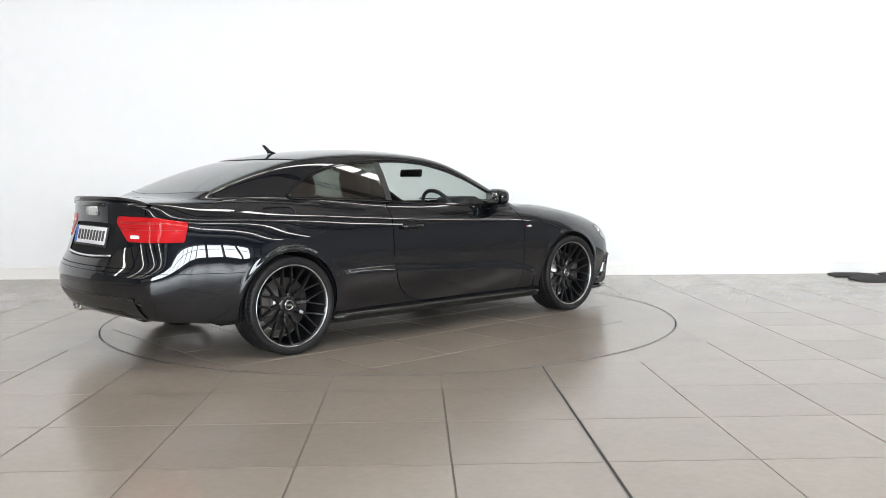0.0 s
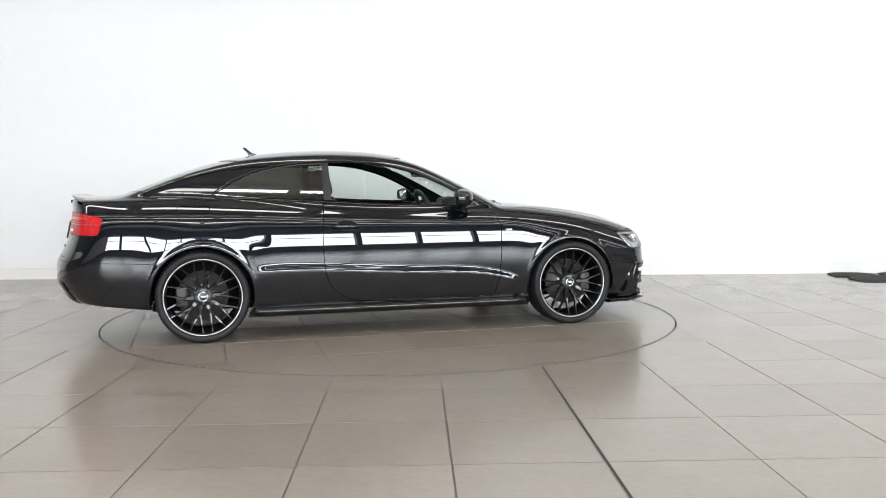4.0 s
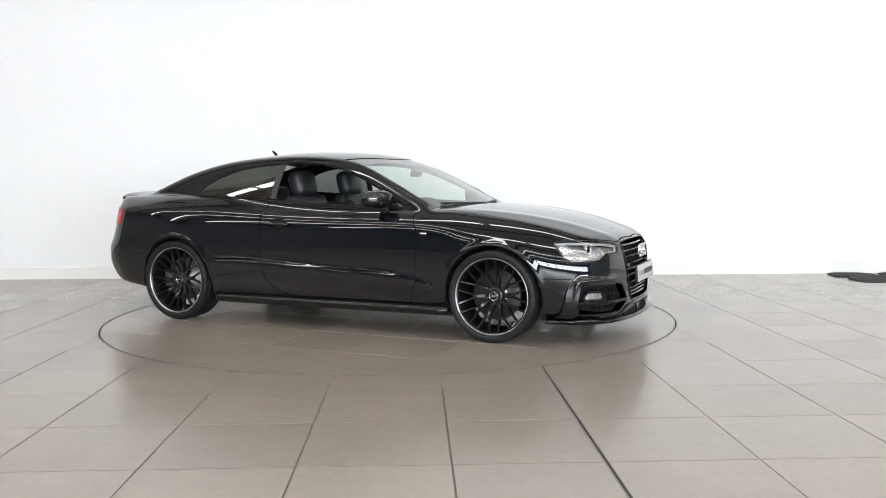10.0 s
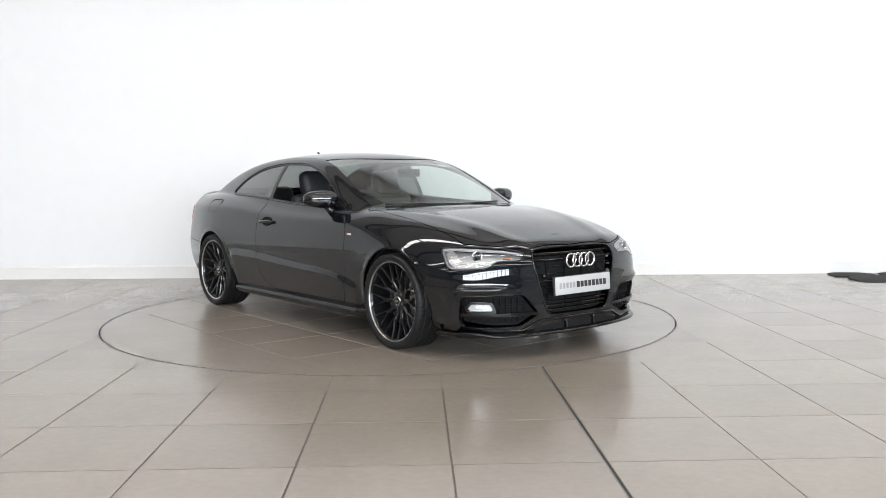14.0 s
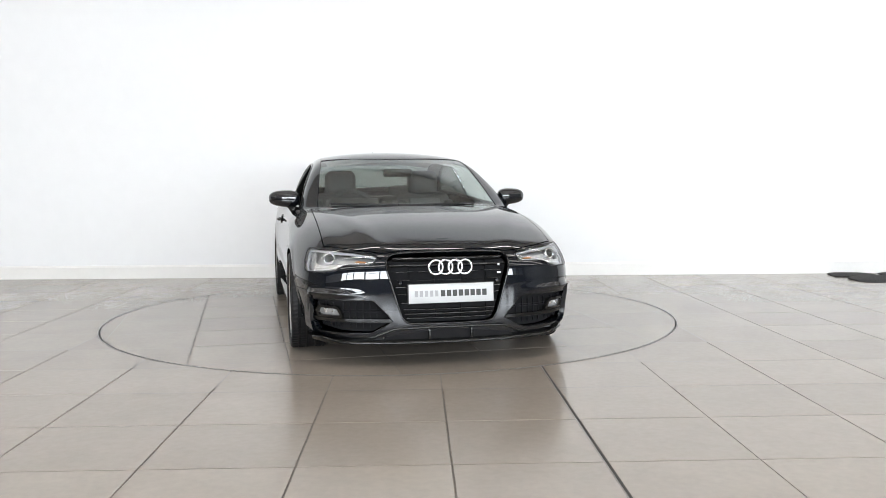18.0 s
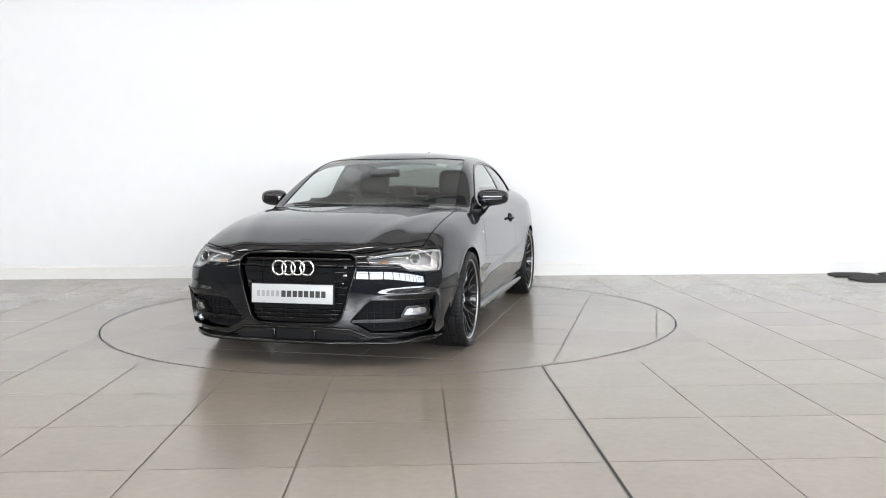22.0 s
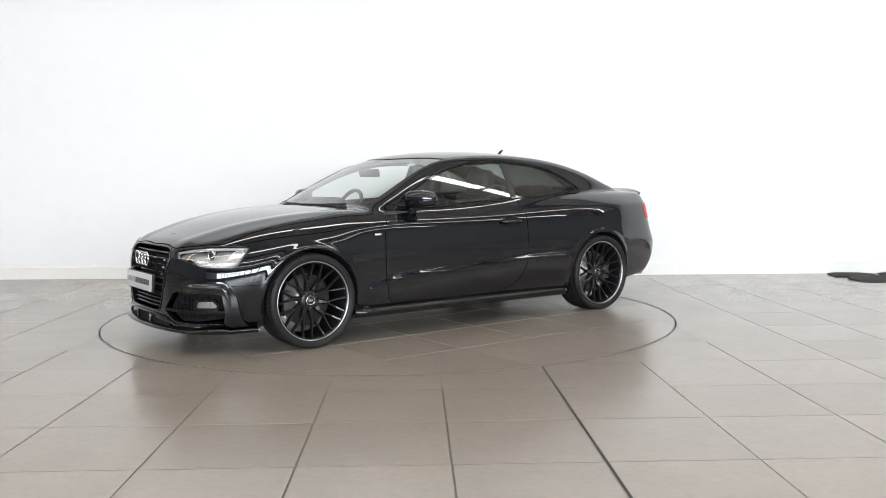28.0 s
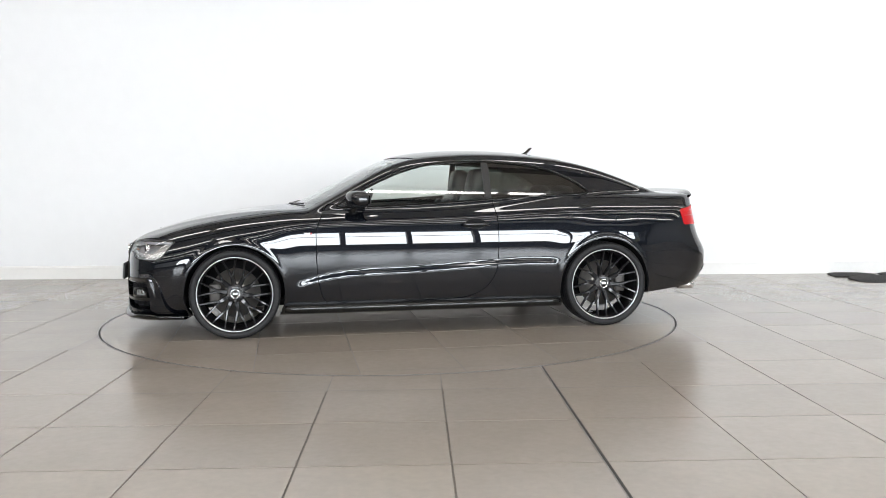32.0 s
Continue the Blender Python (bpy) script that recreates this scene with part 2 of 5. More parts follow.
# ---------------- triangle soup with smooth normals ----------------
class Soup:
    def __init__(self, v, n, t):
        self.v, self.n, self.t = v, n, t

    def cut(self, g):
        """Splits along g = 0 (g: values at the points, or a function of x, y, z). Returns the parts with g > 0 and g < 0."""
        v, n, t = self.v, self.n, self.t
        val = g(v[:, 0], v[:, 1], v[:, 2]) if callable(g) else g
        val = np.where(np.abs(val) < 1e-7, 1e-7, val)
        s = val[t] > 0
        c = s.sum(1)
        pos, neg = [t[c == 3]], [t[c == 0]]
        base, nv, nn = len(v), [v], [n]
        for want, one, two in ((1, pos, neg), (2, neg, pos)):
            k = np.nonzero(c == want)[0]
            if not len(k):
                continue
            lone = np.argmax(s[k] if want == 1 else ~s[k], 1)
            a, b, d = t[k, lone], t[k, (lone + 1) % 3], t[k, (lone + 2) % 3]
            ids = []
            for e in (b, d):
                f = (val[a] / (val[a] - val[e]))[:, None]
                nv.append(v[a] + f * (v[e] - v[a]))
                nn.append(n[a] + f * (n[e] - n[a]))
                ids.append(base + np.arange(len(k)))
                base += len(k)
            p, q = ids
            one.append(np.stack([a, p, q], 1))
            two.append(np.stack([p, b, d], 1))
            two.append(np.stack([p, d, q], 1))
        v, n = np.concatenate(nv), np.concatenate(nn)
        return Soup(v, n, np.concatenate(pos)).tidy(), Soup(v, n, np.concatenate(neg)).tidy()

    def tidy(self):
        if not len(self.t):
            return self
        u, inv = np.unique(self.t, return_inverse=True)
        return Soup(self.v[u], self.n[u], inv.reshape(-1, 3))

    def inside(self, g, gap=0.0):
        return self.cut(lambda x, y, z: g(x, y, z) - gap)[0]

    def outside(self, g, gap=0.0):
        return self.cut(lambda x, y, z: g(x, y, z) + gap)[1]

    def take(self, g, gap=0.0015):
        """The piece inside g and the rest, with a narrow joint between them."""
        return self.inside(g, gap), self.outside(g, gap)

    def border(self):
        """The edge loops of the sheet, longest first, as lists of places and normals."""
        t = self.t
        e = np.concatenate([t[:, [0, 1]], t[:, [1, 2]], t[:, [2, 0]]])
        key, idx, same = np.unique(np.round(self.v, 5), axis=0, return_index=True, return_inverse=True)
        same = same.reshape(-1)
        w = same[e]
        w = w[w[:, 0] != w[:, 1]]
        _, first, cnt = np.unique(np.sort(w, 1), axis=0, return_index=True, return_counts=True)
        step_to = {int(a): int(b) for a, b in w[first[cnt == 1]]}
        loops = []
        while step_to:
            a, b = step_to.popitem()
            loop = [a]
            while b in step_to:
                loop.append(b)
                b = step_to.pop(b)
            loops.append(loop)
        loops.sort(key=len, reverse=True)
        return [[(Vector(self.v[idx[i]]), Vector(self.n[idx[i]]).normalized()) for i in l] for l in loops]

    def piping(self, name, material, parent, r, out=0.0, label="", seg=8, gap=0.012):
        """A round bead along the longest edge loop."""
        loop = self.border()[0]
        pts = [loop[0][0] + loop[0][1] * out]
        for p, n in loop[1:]:
            q = p + n * out
            if (q - pts[-1]).length > gap:
                pts.append(q)
        if (pts[0] - pts[-1]).length < gap * 0.6:
            pts.pop()
        for _ in range(2):
            pts = [(pts[i - 1] + pts[i] * 2 + pts[(i + 1) % len(pts)]) / 4 for i in range(len(pts))]
        return part(name, tube(pts, r, seg, closed=True), material, parent, label)

    def pushed(self, d):
        return Soup(self.v + self.n * d, self.n, self.t)

    def flipped(self):
        return Soup(self.v, -self.n, self.t[:, ::-1])

    def mesh(self, name, material, parent, label="", rim=0.0):
        v, n, t = self.v, self.n / np.linalg.norm(self.n, axis=1)[:, None], self.t
        if rim:
            e = np.concatenate([t[:, [0, 1]], t[:, [1, 2]], t[:, [2, 0]]])
            key = np.round(v, 5)
            _, same = np.unique(key, axis=0, return_inverse=True)
            same = same.reshape(-1)
            es = np.sort(same[e], 1)
            _, first, cnt = np.unique(es, axis=0, return_index=True, return_counts=True)
            open_edges = e[first[cnt == 1]]
            a, b = open_edges[:, 0], open_edges[:, 1]
            m0 = len(v)
            k = len(a)
            # the turned-in edge of the sheet
            v = np.concatenate([v, v[a], v[b], v[b] - n[b] * rim, v[a] - n[a] * rim])
            tang = v[b] - v[a]
            fn = np.cross(n[a], tang)
            fn = -fn / (np.linalg.norm(fn, axis=1)[:, None] + 1e-12)
            n = np.concatenate([n, fn, fn, fn, fn])
            i = m0 + np.arange(k)
            t = np.concatenate([t, np.stack([i, i + 3 * k, i + 2 * k], 1), np.stack([i, i + 2 * k, i + k], 1)])
        me = bpy.data.meshes.new(name)
        me.vertices.add(len(v))
        me.vertices.foreach_set("co", np.ascontiguousarray(v, dtype=np.float32).ravel())
        me.loops.add(3 * len(t))
        me.loops.foreach_set("vertex_index", np.ascontiguousarray(t, dtype=np.int32).ravel())
        me.polygons.add(len(t))
        me.polygons.foreach_set("loop_start", np.arange(0, 3 * len(t), 3, dtype=np.int32))
        me.polygons.foreach_set("use_smooth", np.ones(len(t), dtype=bool))
        me.update(calc_edges=True)
        me.validate(clean_customdata=False)
        me.normals_split_custom_set_from_vertices([tuple(q) for q in n])
        me.materials.append(material)
        ob = new(name, me)
        ob.parent = parent
        if label:
            ob["label"] = label
        return ob


def spline(xs, ys):
    """Natural cubic through the points, straight beyond the ends."""
    xs, ys = np.array(xs, float), np.array(ys, float)
    n = len(xs)
    h = np.diff(xs)
    A, r = np.eye(n), np.zeros(n)
    for i in range(1, n - 1):
        A[i, i - 1:i + 2] = h[i - 1], 2 * (h[i - 1] + h[i]), h[i]
        r[i] = 6 * ((ys[i + 1] - ys[i]) / h[i] - (ys[i] - ys[i - 1]) / h[i - 1])
    m = np.linalg.solve(A, r)

    def f(x):
        x = np.asarray(x, float)
        q = np.clip(x, xs[0], xs[-1])
        i = np.clip(np.searchsorted(xs, q) - 1, 0, n - 2)
        a, b, hh = xs[i + 1] - q, q - xs[i], h[i]
        y = (m[i] * a ** 3 + m[i + 1] * b ** 3) / (6 * hh) + (ys[i] / hh - m[i] * hh / 6) * a + (ys[i + 1] / hh - m[i + 1] * hh / 6) * b
        s0 = (ys[1] - ys[0]) / h[0] - m[1] * h[0] / 6
        s1 = (ys[-1] - ys[-2]) / h[-1] + m[-2] * h[-1] / 6
        return y + np.where(x < xs[0], (x - xs[0]) * s0, 0) + np.where(x > xs[-1], (x - xs[-1]) * s1, 0)
    return f


def smax(a, b, k):
    h = np.maximum(k - np.abs(a - b), 0) / k
    return np.maximum(a, b) + h * h * h * k / 6


def smin(a, b, k):
    return -smax(-a, -b, k)


def softplus(a, w):
    return w * np.logaddexp(0, a / w)


def bell(a, w):
    return np.exp(-(a / w) ** 2)


def step(a, w):
    return 0.5 * (1 + np.tanh(a / w))


def poly_field(pts, smooth=2):
    """Distance to a closed outline, positive inside; corners are cut smooth times."""
    p = np.array(pts, float)
    for _ in range(smooth):
        q = np.roll(p, -1, 0)
        p = np.stack([0.75 * p + 0.25 * q, 0.25 * p + 0.75 * q], 1).reshape(-1, 2)
    a, b = p, np.roll(p, -1, 0)

    def f(u, w):
        d2 = np.full(u.shape, 1e9)
        ins = np.zeros(u.shape, bool)
        for (ax, ay), (bx, by) in zip(a, b):
            ex, ey = bx - ax, by - ay
            k = np.clip(((u - ax) * ex + (w - ay) * ey) / (ex * ex + ey * ey + 1e-12), 0, 1)
            d2 = np.minimum(d2, (u - ax - k * ex) ** 2 + (w - ay - k * ey) ** 2)
            c = (ay > w) != (by > w)
            with np.errstate(divide="ignore", invalid="ignore"):
                ins ^= c & (u < (bx - ax) * (w - ay) / (by - ay) + ax)
        return np.where(ins, 1, -1) * np.sqrt(d2)
    return f


# ---------------- the room ----------------
PITCH, TURN_T, COL0, ROW0 = 0.6165, -0.02704, 0.33085, -3.8665
DISC_R = 2.289
WALL_TURN, WALL_OFF = -0.05073, 2.794


def wall_y(x):
    return (WALL_OFF + x * math.sin(WALL_TURN)) / math.cos(WALL_TURN)


def build_room():
    wm = pose(0, 0, 0, 0, 0, math.degrees(WALL_TURN))
    w = flat_part("wall_north", box(wm @ pose(0, WALL_OFF + 0.1, 2.4), 35.5, 0.2, 4.8), M_WALL, None)
    tagged(w, "plain white painted showroom wall behind the turntable", "wall", kind="structure")
    joint = flat_part("wall_joint", box(wm @ pose(4.83, WALL_OFF - 0.0008, 2.45), 0.02, 0.0016, 4.5), M_WALL, None)
    tagged(joint, "faint vertical plaster joint in the white wall", "wall joint", kind="structure")
    outline = [(0, 0.0), (0.016, 0.0), (0.016, 0.13), (0.010, 0.142), (0.008, 0.150), (0.0, 0.152)]
    bm = prism(outline, 35.0, lambda u, v, q: wm @ Vector((-17.5 + q, WALL_OFF - u, v)))
    tagged(flat_part("baseboard", bm, M_SKIRT, None), "white gloss skirting board along the wall", "skirting", kind="structure")
    for name, x, m, label in (("wall_west", -ROOM_X - 0.1, M_SIDE, "grey side wall of the showroom"), ("wall_east", ROOM_X + 0.1, M_SIDE, "grey side wall of the showroom")):
        tagged(flat_part(name, box(pose(x, -5.6, 2.4), 0.2, 20.5, 4.8), m, None), label, "wall", kind="structure")
    # glazed front behind the camera
    bm = bmesh.new()
    add_box(bm, pose(0, ROOM_BACK, GLASS_BOTTOM / 2), 34.4, 0.2, GLASS_BOTTOM)
    add_box(bm, pose(0, ROOM_BACK, (GLASS_TOP + 4.8) / 2), 34.4, 0.2, 4.8 - GLASS_TOP)
    side = box(pose((-17.2 + GLASS_W) / 2, ROOM_BACK, (GLASS_BOTTOM + GLASS_TOP) / 2), GLASS_W + 17.2, 0.2, GLASS_TOP - GLASS_BOTTOM)
    tagged(flat_part("wall_southwest", side, M_WALL, None), "plain white wall beside the glazed shop front", "wall", kind="structure")
    add_box(bm, pose((17.2 + GLASS_E) / 2, ROOM_BACK, (GLASS_BOTTOM + GLASS_TOP) / 2), 17.2 - GLASS_E, 0.2, GLASS_TOP - GLASS_BOTTOM)
    tagged(flat_part("wall_south", bm, M_HALL, None), "dark wall round the glazed shop front", "wall", kind="structure")
    win = tagged(empty("window_1", pose(0, ROOM_BACK, GLASS_BOTTOM)), "wide glazed shop front with dark mullions", "window", kind="structure")
    hgt = GLASS_TOP - GLASS_BOTTOM
    for i in range(16):
        flat_part("mullion", box(pose(GLASS_W + 1.5 * i, 0, hgt / 2), 0.11, 0.12, hgt), M_STEEL, win)
    for z in (0.03, 1.62, hgt - 0.03):
        flat_part("transom", box(pose((GLASS_W + GLASS_E) / 2, 0, z), GLASS_E - GLASS_W, 0.10, 0.06), M_STEEL, win)
    tagged(flat_part("ceiling", box(pose(0, -5.5, 4.85), 34.6, 20.6, 0.1), M_CEIL, None), "brown-grey profiled ceiling deck", "ceiling", kind="structure")
    for i in range(5):
        y = -11.5 + 3.2 * i
        tagged(flat_part("roof_beam", box(pose(0, y, 4.62), 34.2, 0.18, 0.34), M_STEEL, None), "painted steel roof beam under the ceiling", "beam",
               group="roof beams", kind="structure")
    tagged(flat_part("pavement", box(pose(0, -34.0, -0.06), 90, 39.5, 0.1), M_PAVE, None), "grey paving outside the shop front", "pavement", kind="structure")
    # rows of tube lights
    base = empty("ceiling_light", pose(0, 0, 0))
    flat_part("housing", box(pose(0, 0, 0.21), 2.46, 0.26, 0.38, 0.01), M_SKIRT, base)
    part("diffuser", box(pose(0, 0, 0), 2.4, 0.22, 0.05, 0.02, 3), M_TUBE, base)
    tagged(base, "long white tube light fixed under the ceiling", "ceiling light", group="tube lights")
    first = True
    for y in (-9.5, -6.6, -3.7, -0.8):
        for i in range(12):
            m = pose(-14.52 + 2.64 * i, y, 4.4)
            if first:
                base.matrix_basis = m
                first = False
            else:
                copy_thing(base, m)


def tile_mesh(s, name="tile", h=0.004):
    bm = bmesh.new()
    c = 0.0015
    a = s / 2
    rings = [[bm.verts.new((x * r, y * r, z)) for x, y in ((-1, -1), (1, -1), (1, 1), (-1, 1))] for r, z in ((a, -h), (a, -c), (a - c, 0))]
    for A, B in zip(rings, rings[1:]):
        for k in range(4):
            bm.faces.new((A[k], A[(k + 1) % 4], B[(k + 1) % 4], B[k]))
    bm.faces.new(rings[-1])
    me = bpy.data.meshes.new(name)
    bm.to_mesh(me)
    bm.free()
    me.materials.append(M_TILE)
    return me


def tile_patch(cx, cy, s, div=20):
    u = np.linspace(-s / 2, s / 2, div + 1)
    X, Y = np.meshgrid(cx + u, cy + u, indexing="ij")
    v = np.stack([X.ravel(), Y.ravel(), np.zeros(X.size)], 1)
    i = np.arange((div + 1) ** 2).reshape(div + 1, div + 1)
    a, b, c, d = i[:-1, :-1].ravel(), i[1:, :-1].ravel(), i[1:, 1:].ravel(), i[:-1, 1:].ravel()
    t = np.concatenate([np.stack([a, b, c], 1), np.stack([a, c, d], 1)])
    n = np.tile((0.0, 0.0, 1.0), (len(v), 1))
    return Soup(v, n, t)


GAP = 0.0068


def build_floor():
    bm = bmesh.new()
    bmesh.ops.create_grid(bm, x_segments=1, y_segments=1, size=1.0, matrix=pose(0, -5, -0.0045) @ Matrix.Diagonal((17.2, 9.9, 1, 1)))
    floor = flat_part("floor", bm, M_GROUT, None)
    tagged(floor, "large square grey-brown porcelain floor tiles with dark joints", "floor", kind="structure")
    c, s = math.cos(TURN_T), math.sin(TURN_T)
    shared = tile_mesh(PITCH - GAP)
    far = bmesh.new()
    for i in range(-29, 29):
        for j in range(-18, 18):
            u = COL0 + (i + 0.5) * PITCH
            v = ROW0 + (j + 0.5) * PITCH
            if i == 1:
                u += 0.003
            x, y = u * c - v * s, u * s + v * c
            if abs(x) > 16.9 or y < -13.9 or y > wall_y(x) + 0.35:
                continue
            r = math.hypot(x, y)
            if r + 0.45 < DISC_R:
                continue
            if r - 0.45 < DISC_R:
                sp = tile_patch(u, v, PITCH - GAP)
                p = sp.v.copy()
                sp.v[:, 0], sp.v[:, 1] = p[:, 0] * c - p[:, 1] * s, p[:, 0] * s + p[:, 1] * c
                sp = sp.inside(lambda x, y, z: np.hypot(x, y) - DISC_R - 0.012)
                if len(sp.t):
                    sp.mesh("tile", M_TILE, floor)
                continue
            near = abs(x) < 5.9 and -4.6 < y
            m = Matrix.Translation((x, y, 0)) @ Matrix.Rotation(TURN_T, 4, "Z")
            if near:
                ob = new("tile", shared)
                ob.parent = floor
                ob.matrix_basis = m
            else:
                bmesh.ops.create_grid(far, x_segments=1, y_segments=1, size=(PITCH - GAP) / 2, matrix=m)
    ob = flat_part("outer_tiles", far, M_TILE, floor)
    ob["kind"] = "stuff"
    # wide movement joint between two rows of tiles
    u = COL0 + PITCH
    v0 = -math.sqrt(DISC_R ** 2 - u ** 2) - 0.02
    jm = Matrix.Rotation(TURN_T, 4, "Z")
    flat_part("movement_joint", box(jm @ pose(u + 0.001, (v0 - 9.0) / 2, -0.0012), 0.010, v0 + 9.0, 0.003), M_GAP, floor, "dark movement joint")
    flat_part("joint_strip", box(jm @ pose(u - 0.0085, (v0 - 9.0) / 2, -0.0005), 0.004, v0 + 9.0, 0.003), M_TRIMRING, floor, "thin steel joint strip")
    # dark gap between the floor and the turntable
    gap = [DISC_R - 0.0045, DISC_R + 0.0045]
    bm = sheet(lambda u, v: Vector((gap[round(v)] * math.cos(u * 2 * math.pi), gap[round(v)] * math.sin(u * 2 * math.pi), -0.0026)), 180, 1, True)
    part("ring_gap", bm, M_GAP, floor, "dark gap round the turntable")
    # steel edge of the pit
    prof = [(DISC_R + 0.004, -0.02), (DISC_R + 0.004, 0.001), (DISC_R + 0.012, 0.001), (DISC_R + 0.012, -0.01)]
    bm = sheet(lambda u, v: Vector((prof[round(v * 3)][0] * math.cos(u * 2 * math.pi), prof[round(v * 3)][0] * math.sin(u * 2 * math.pi), prof[round(v * 3)][1])), 180, 3, True)
    part("pit_edge", bm, M_TRIMRING, floor, "thin steel edge round the turntable pit")


DISC_TURN, DISC_U, DISC_V = 0.045, -0.94, -0.455


def build_turntable():
    """Tiled round platform; its joints turn with it."""
    tt = tagged(empty("turntable"), "round tiled car turntable flush with the floor", "turntable")
    bm = bmesh.new()
    bmesh.ops.create_circle(bm, cap_ends=True, segments=160, radius=DISC_R - 0.004, matrix=pose(0, 0, -0.0035))
    flat_part("platform", bm, M_GROUT, tt)
    prof = [(DISC_R - 0.010, -0.003), (DISC_R - 0.010, 0.001), (DISC_R - 0.004, 0.001), (DISC_R - 0.004, -0.02)]
    bm = sheet(lambda u, v: Vector((prof[round(v * 3)][0] * math.cos(u * 2 * math.pi), prof[round(v * 3)][0] * math.sin(u * 2 * math.pi), prof[round(v * 3)][1])), 180, 3, True)
    part("rim_band", bm, M_TRIMRING, tt, "thin steel band round the platform")
    c, s = math.cos(DISC_TURN), math.sin(DISC_TURN)
    shared = tile_mesh(PITCH - GAP)
    for i in range(-6, 8):
        for j in range(-6, 7):
            u, v = DISC_U + (i + 0.5) * PITCH, DISC_V + (j + 0.5) * PITCH
            x, y = u * c - v * s, u * s + v * c
            r = math.hypot(x, y)
            if r - 0.45 > DISC_R:
                continue
            if r + 0.45 < DISC_R:
                ob = new("tile", shared)
                ob.parent = tt
                ob.matrix_basis = Matrix.Translation((x, y, 0)) @ Matrix.Rotation(DISC_TURN, 4, "Z")
            else:
                sp = tile_patch(u, v, PITCH - GAP)
                p = sp.v.copy()
                sp.v[:, 0], sp.v[:, 1] = p[:, 0] * c - p[:, 1] * s, p[:, 0] * s + p[:, 1] * c
                sp = sp.inside(lambda x, y, z: DISC_R - 0.010 - np.hypot(x, y))
                if len(sp.t):
                    sp.mesh("tile", M_TILE, tt)
    return tt


build_room()
build_floor()
turntable = build_turntable()


# ---------------- the car's shape ----------------
# x forward from the middle of the wheelbase, y to the car's left, z up from the floor
AXLE, HUB_Z, ARCH_R = 1.3755, 0.3195, 0.350

deck = spline([-2.6, -2.40, -2.25, -2.0, -1.6, -1.25, -0.85, -0.45, 0.0, 0.4, 0.8, 1.03, 1.21, 1.40, 1.58, 1.76, 1.95, 2.08, 2.18, 2.30],
              [0.985, 1.000, 1.008, 1.018, 1.035, 1.030, 1.014, 0.992, 0.965, 0.948, 0.940, 0.930, 0.914, 0.892, 0.862, 0.823, 0.766, 0.722, 0.682, 0.628])
half_w = spline([-2.5, -2.2, -1.9, -1.6, -1.3, -0.8, 0.0, 0.7, 1.1, 1.4, 1.7, 2.0, 2.3],
                [0.69, 0.788, 0.860, 0.907, 0.922, 0.914, 0.908, 0.908, 0.912, 0.918, 0.900, 0.848, 0.76])
tornado = spline([-2.4, -2.0, -1.65, -1.04, -0.55, 0.19, 0.75, 1.0, 1.2, 1.45, 1.8, 2.2], [0.900, 0.893, 0.890, 0.880, 0.855, 0.832, 0.822, 0.800, 0.765, 0.710, 0.610, 0.52])
low_crease = spline([-1.0, -0.8, -0.55, 0.18, 0.77, 0.95], [0.486, 0.492, 0.486, 0.446, 0.398, 0.350])
rear_prof = spline([0.10, 0.20, 0.30, 0.39, 0.44, 0.49, 0.54, 0.58, 0.63, 0.70, 0.80, 0.90, 1.0, 1.1], [0.30, 0.185, 0.085, 0.020, 0.003, 0.0, 0.003, 0.018, 0.046, 0.076, 0.103, 0.122, 0.122, 0.11])
front_prof = spline([0.05, 0.15, 0.25, 0.40, 0.55, 0.66, 0.80], [0.03, 0.012, 0.0, 0.0, 0.008, 0.022, 0.07])
roof = spline([-2.3, -2.1, -1.99, -1.861, -1.675, -1.443, -1.234, -1.026, -0.749, -0.471, -0.192, 0.0, 0.18, 0.413, 0.647, 0.882, 1.02, 1.2],
              [0.89, 0.957, 1.000, 1.056, 1.133, 1.216, 1.273, 1.312, 1.343, 1.356, 1.350, 1.334, 1.298, 1.204, 1.090, 0.969, 0.895, 0.80])
cabin_w = spline([-2.2, -1.9, -1.6, -1.3, -0.9, -0.4, 0.2, 0.6, 0.9, 1.1], [0.60, 0.655, 0.705, 0.745, 0.780, 0.799, 0.800, 0.788, 0.765, 0.74])
belt = spline([-1.8, -1.625, -1.257, -0.847, -0.476, -0.062, 0.355, 0.816, 1.0], [1.020, 1.015, 1.002, 0.988, 0.963, 0.937, 0.920, 0.911, 0.91])


crown = spline([-2.2, -1.8, -1.5, -1.2, -0.8, -0.2, 0.4, 1.2], [0.060, 0.060, 0.062, 0.072, 0.100, 0.115, 0.105, 0.105])


def wrap_front(x, y):
    return np.abs(y) - 0.6 * (x - 2.067)


vent_outline = poly_field([(0.400, 0.404), (0.865, 0.408), (0.885, 0.300), (0.850, 0.207), (0.42, 0.204), (0.272, 0.276)], 0)


def side_y(x, z):
    zt = tornado(x)
    y = half_w(x) - 0.030 * ((z - 0.60) / 0.26) ** 2
    y = y - 0.76 * softplus(z - zt, 0.010 + 0.035 * step(x - 1.15, 0.2))
    door = step(x + 0.99, 0.03) * step(0.93 - x, 0.03)
    h = low_crease(x) + 0.042 - z
    y = y + 0.36 * (softplus(h, 0.003) - softplus(h - 0.044, 0.003)) * door
    for xw in (AXLE, -AXLE):
        r = np.hypot(x - xw, z - HUB_Z)
        y = y + 0.006 * bell(r - 0.360, 0.022) * step(z - 0.16, 0.03)
        y = y + 0.003 * bell(r - 0.40, 0.09)
    y = y - 1.3 * softplus(0.205 - z, 0.012)
    return y


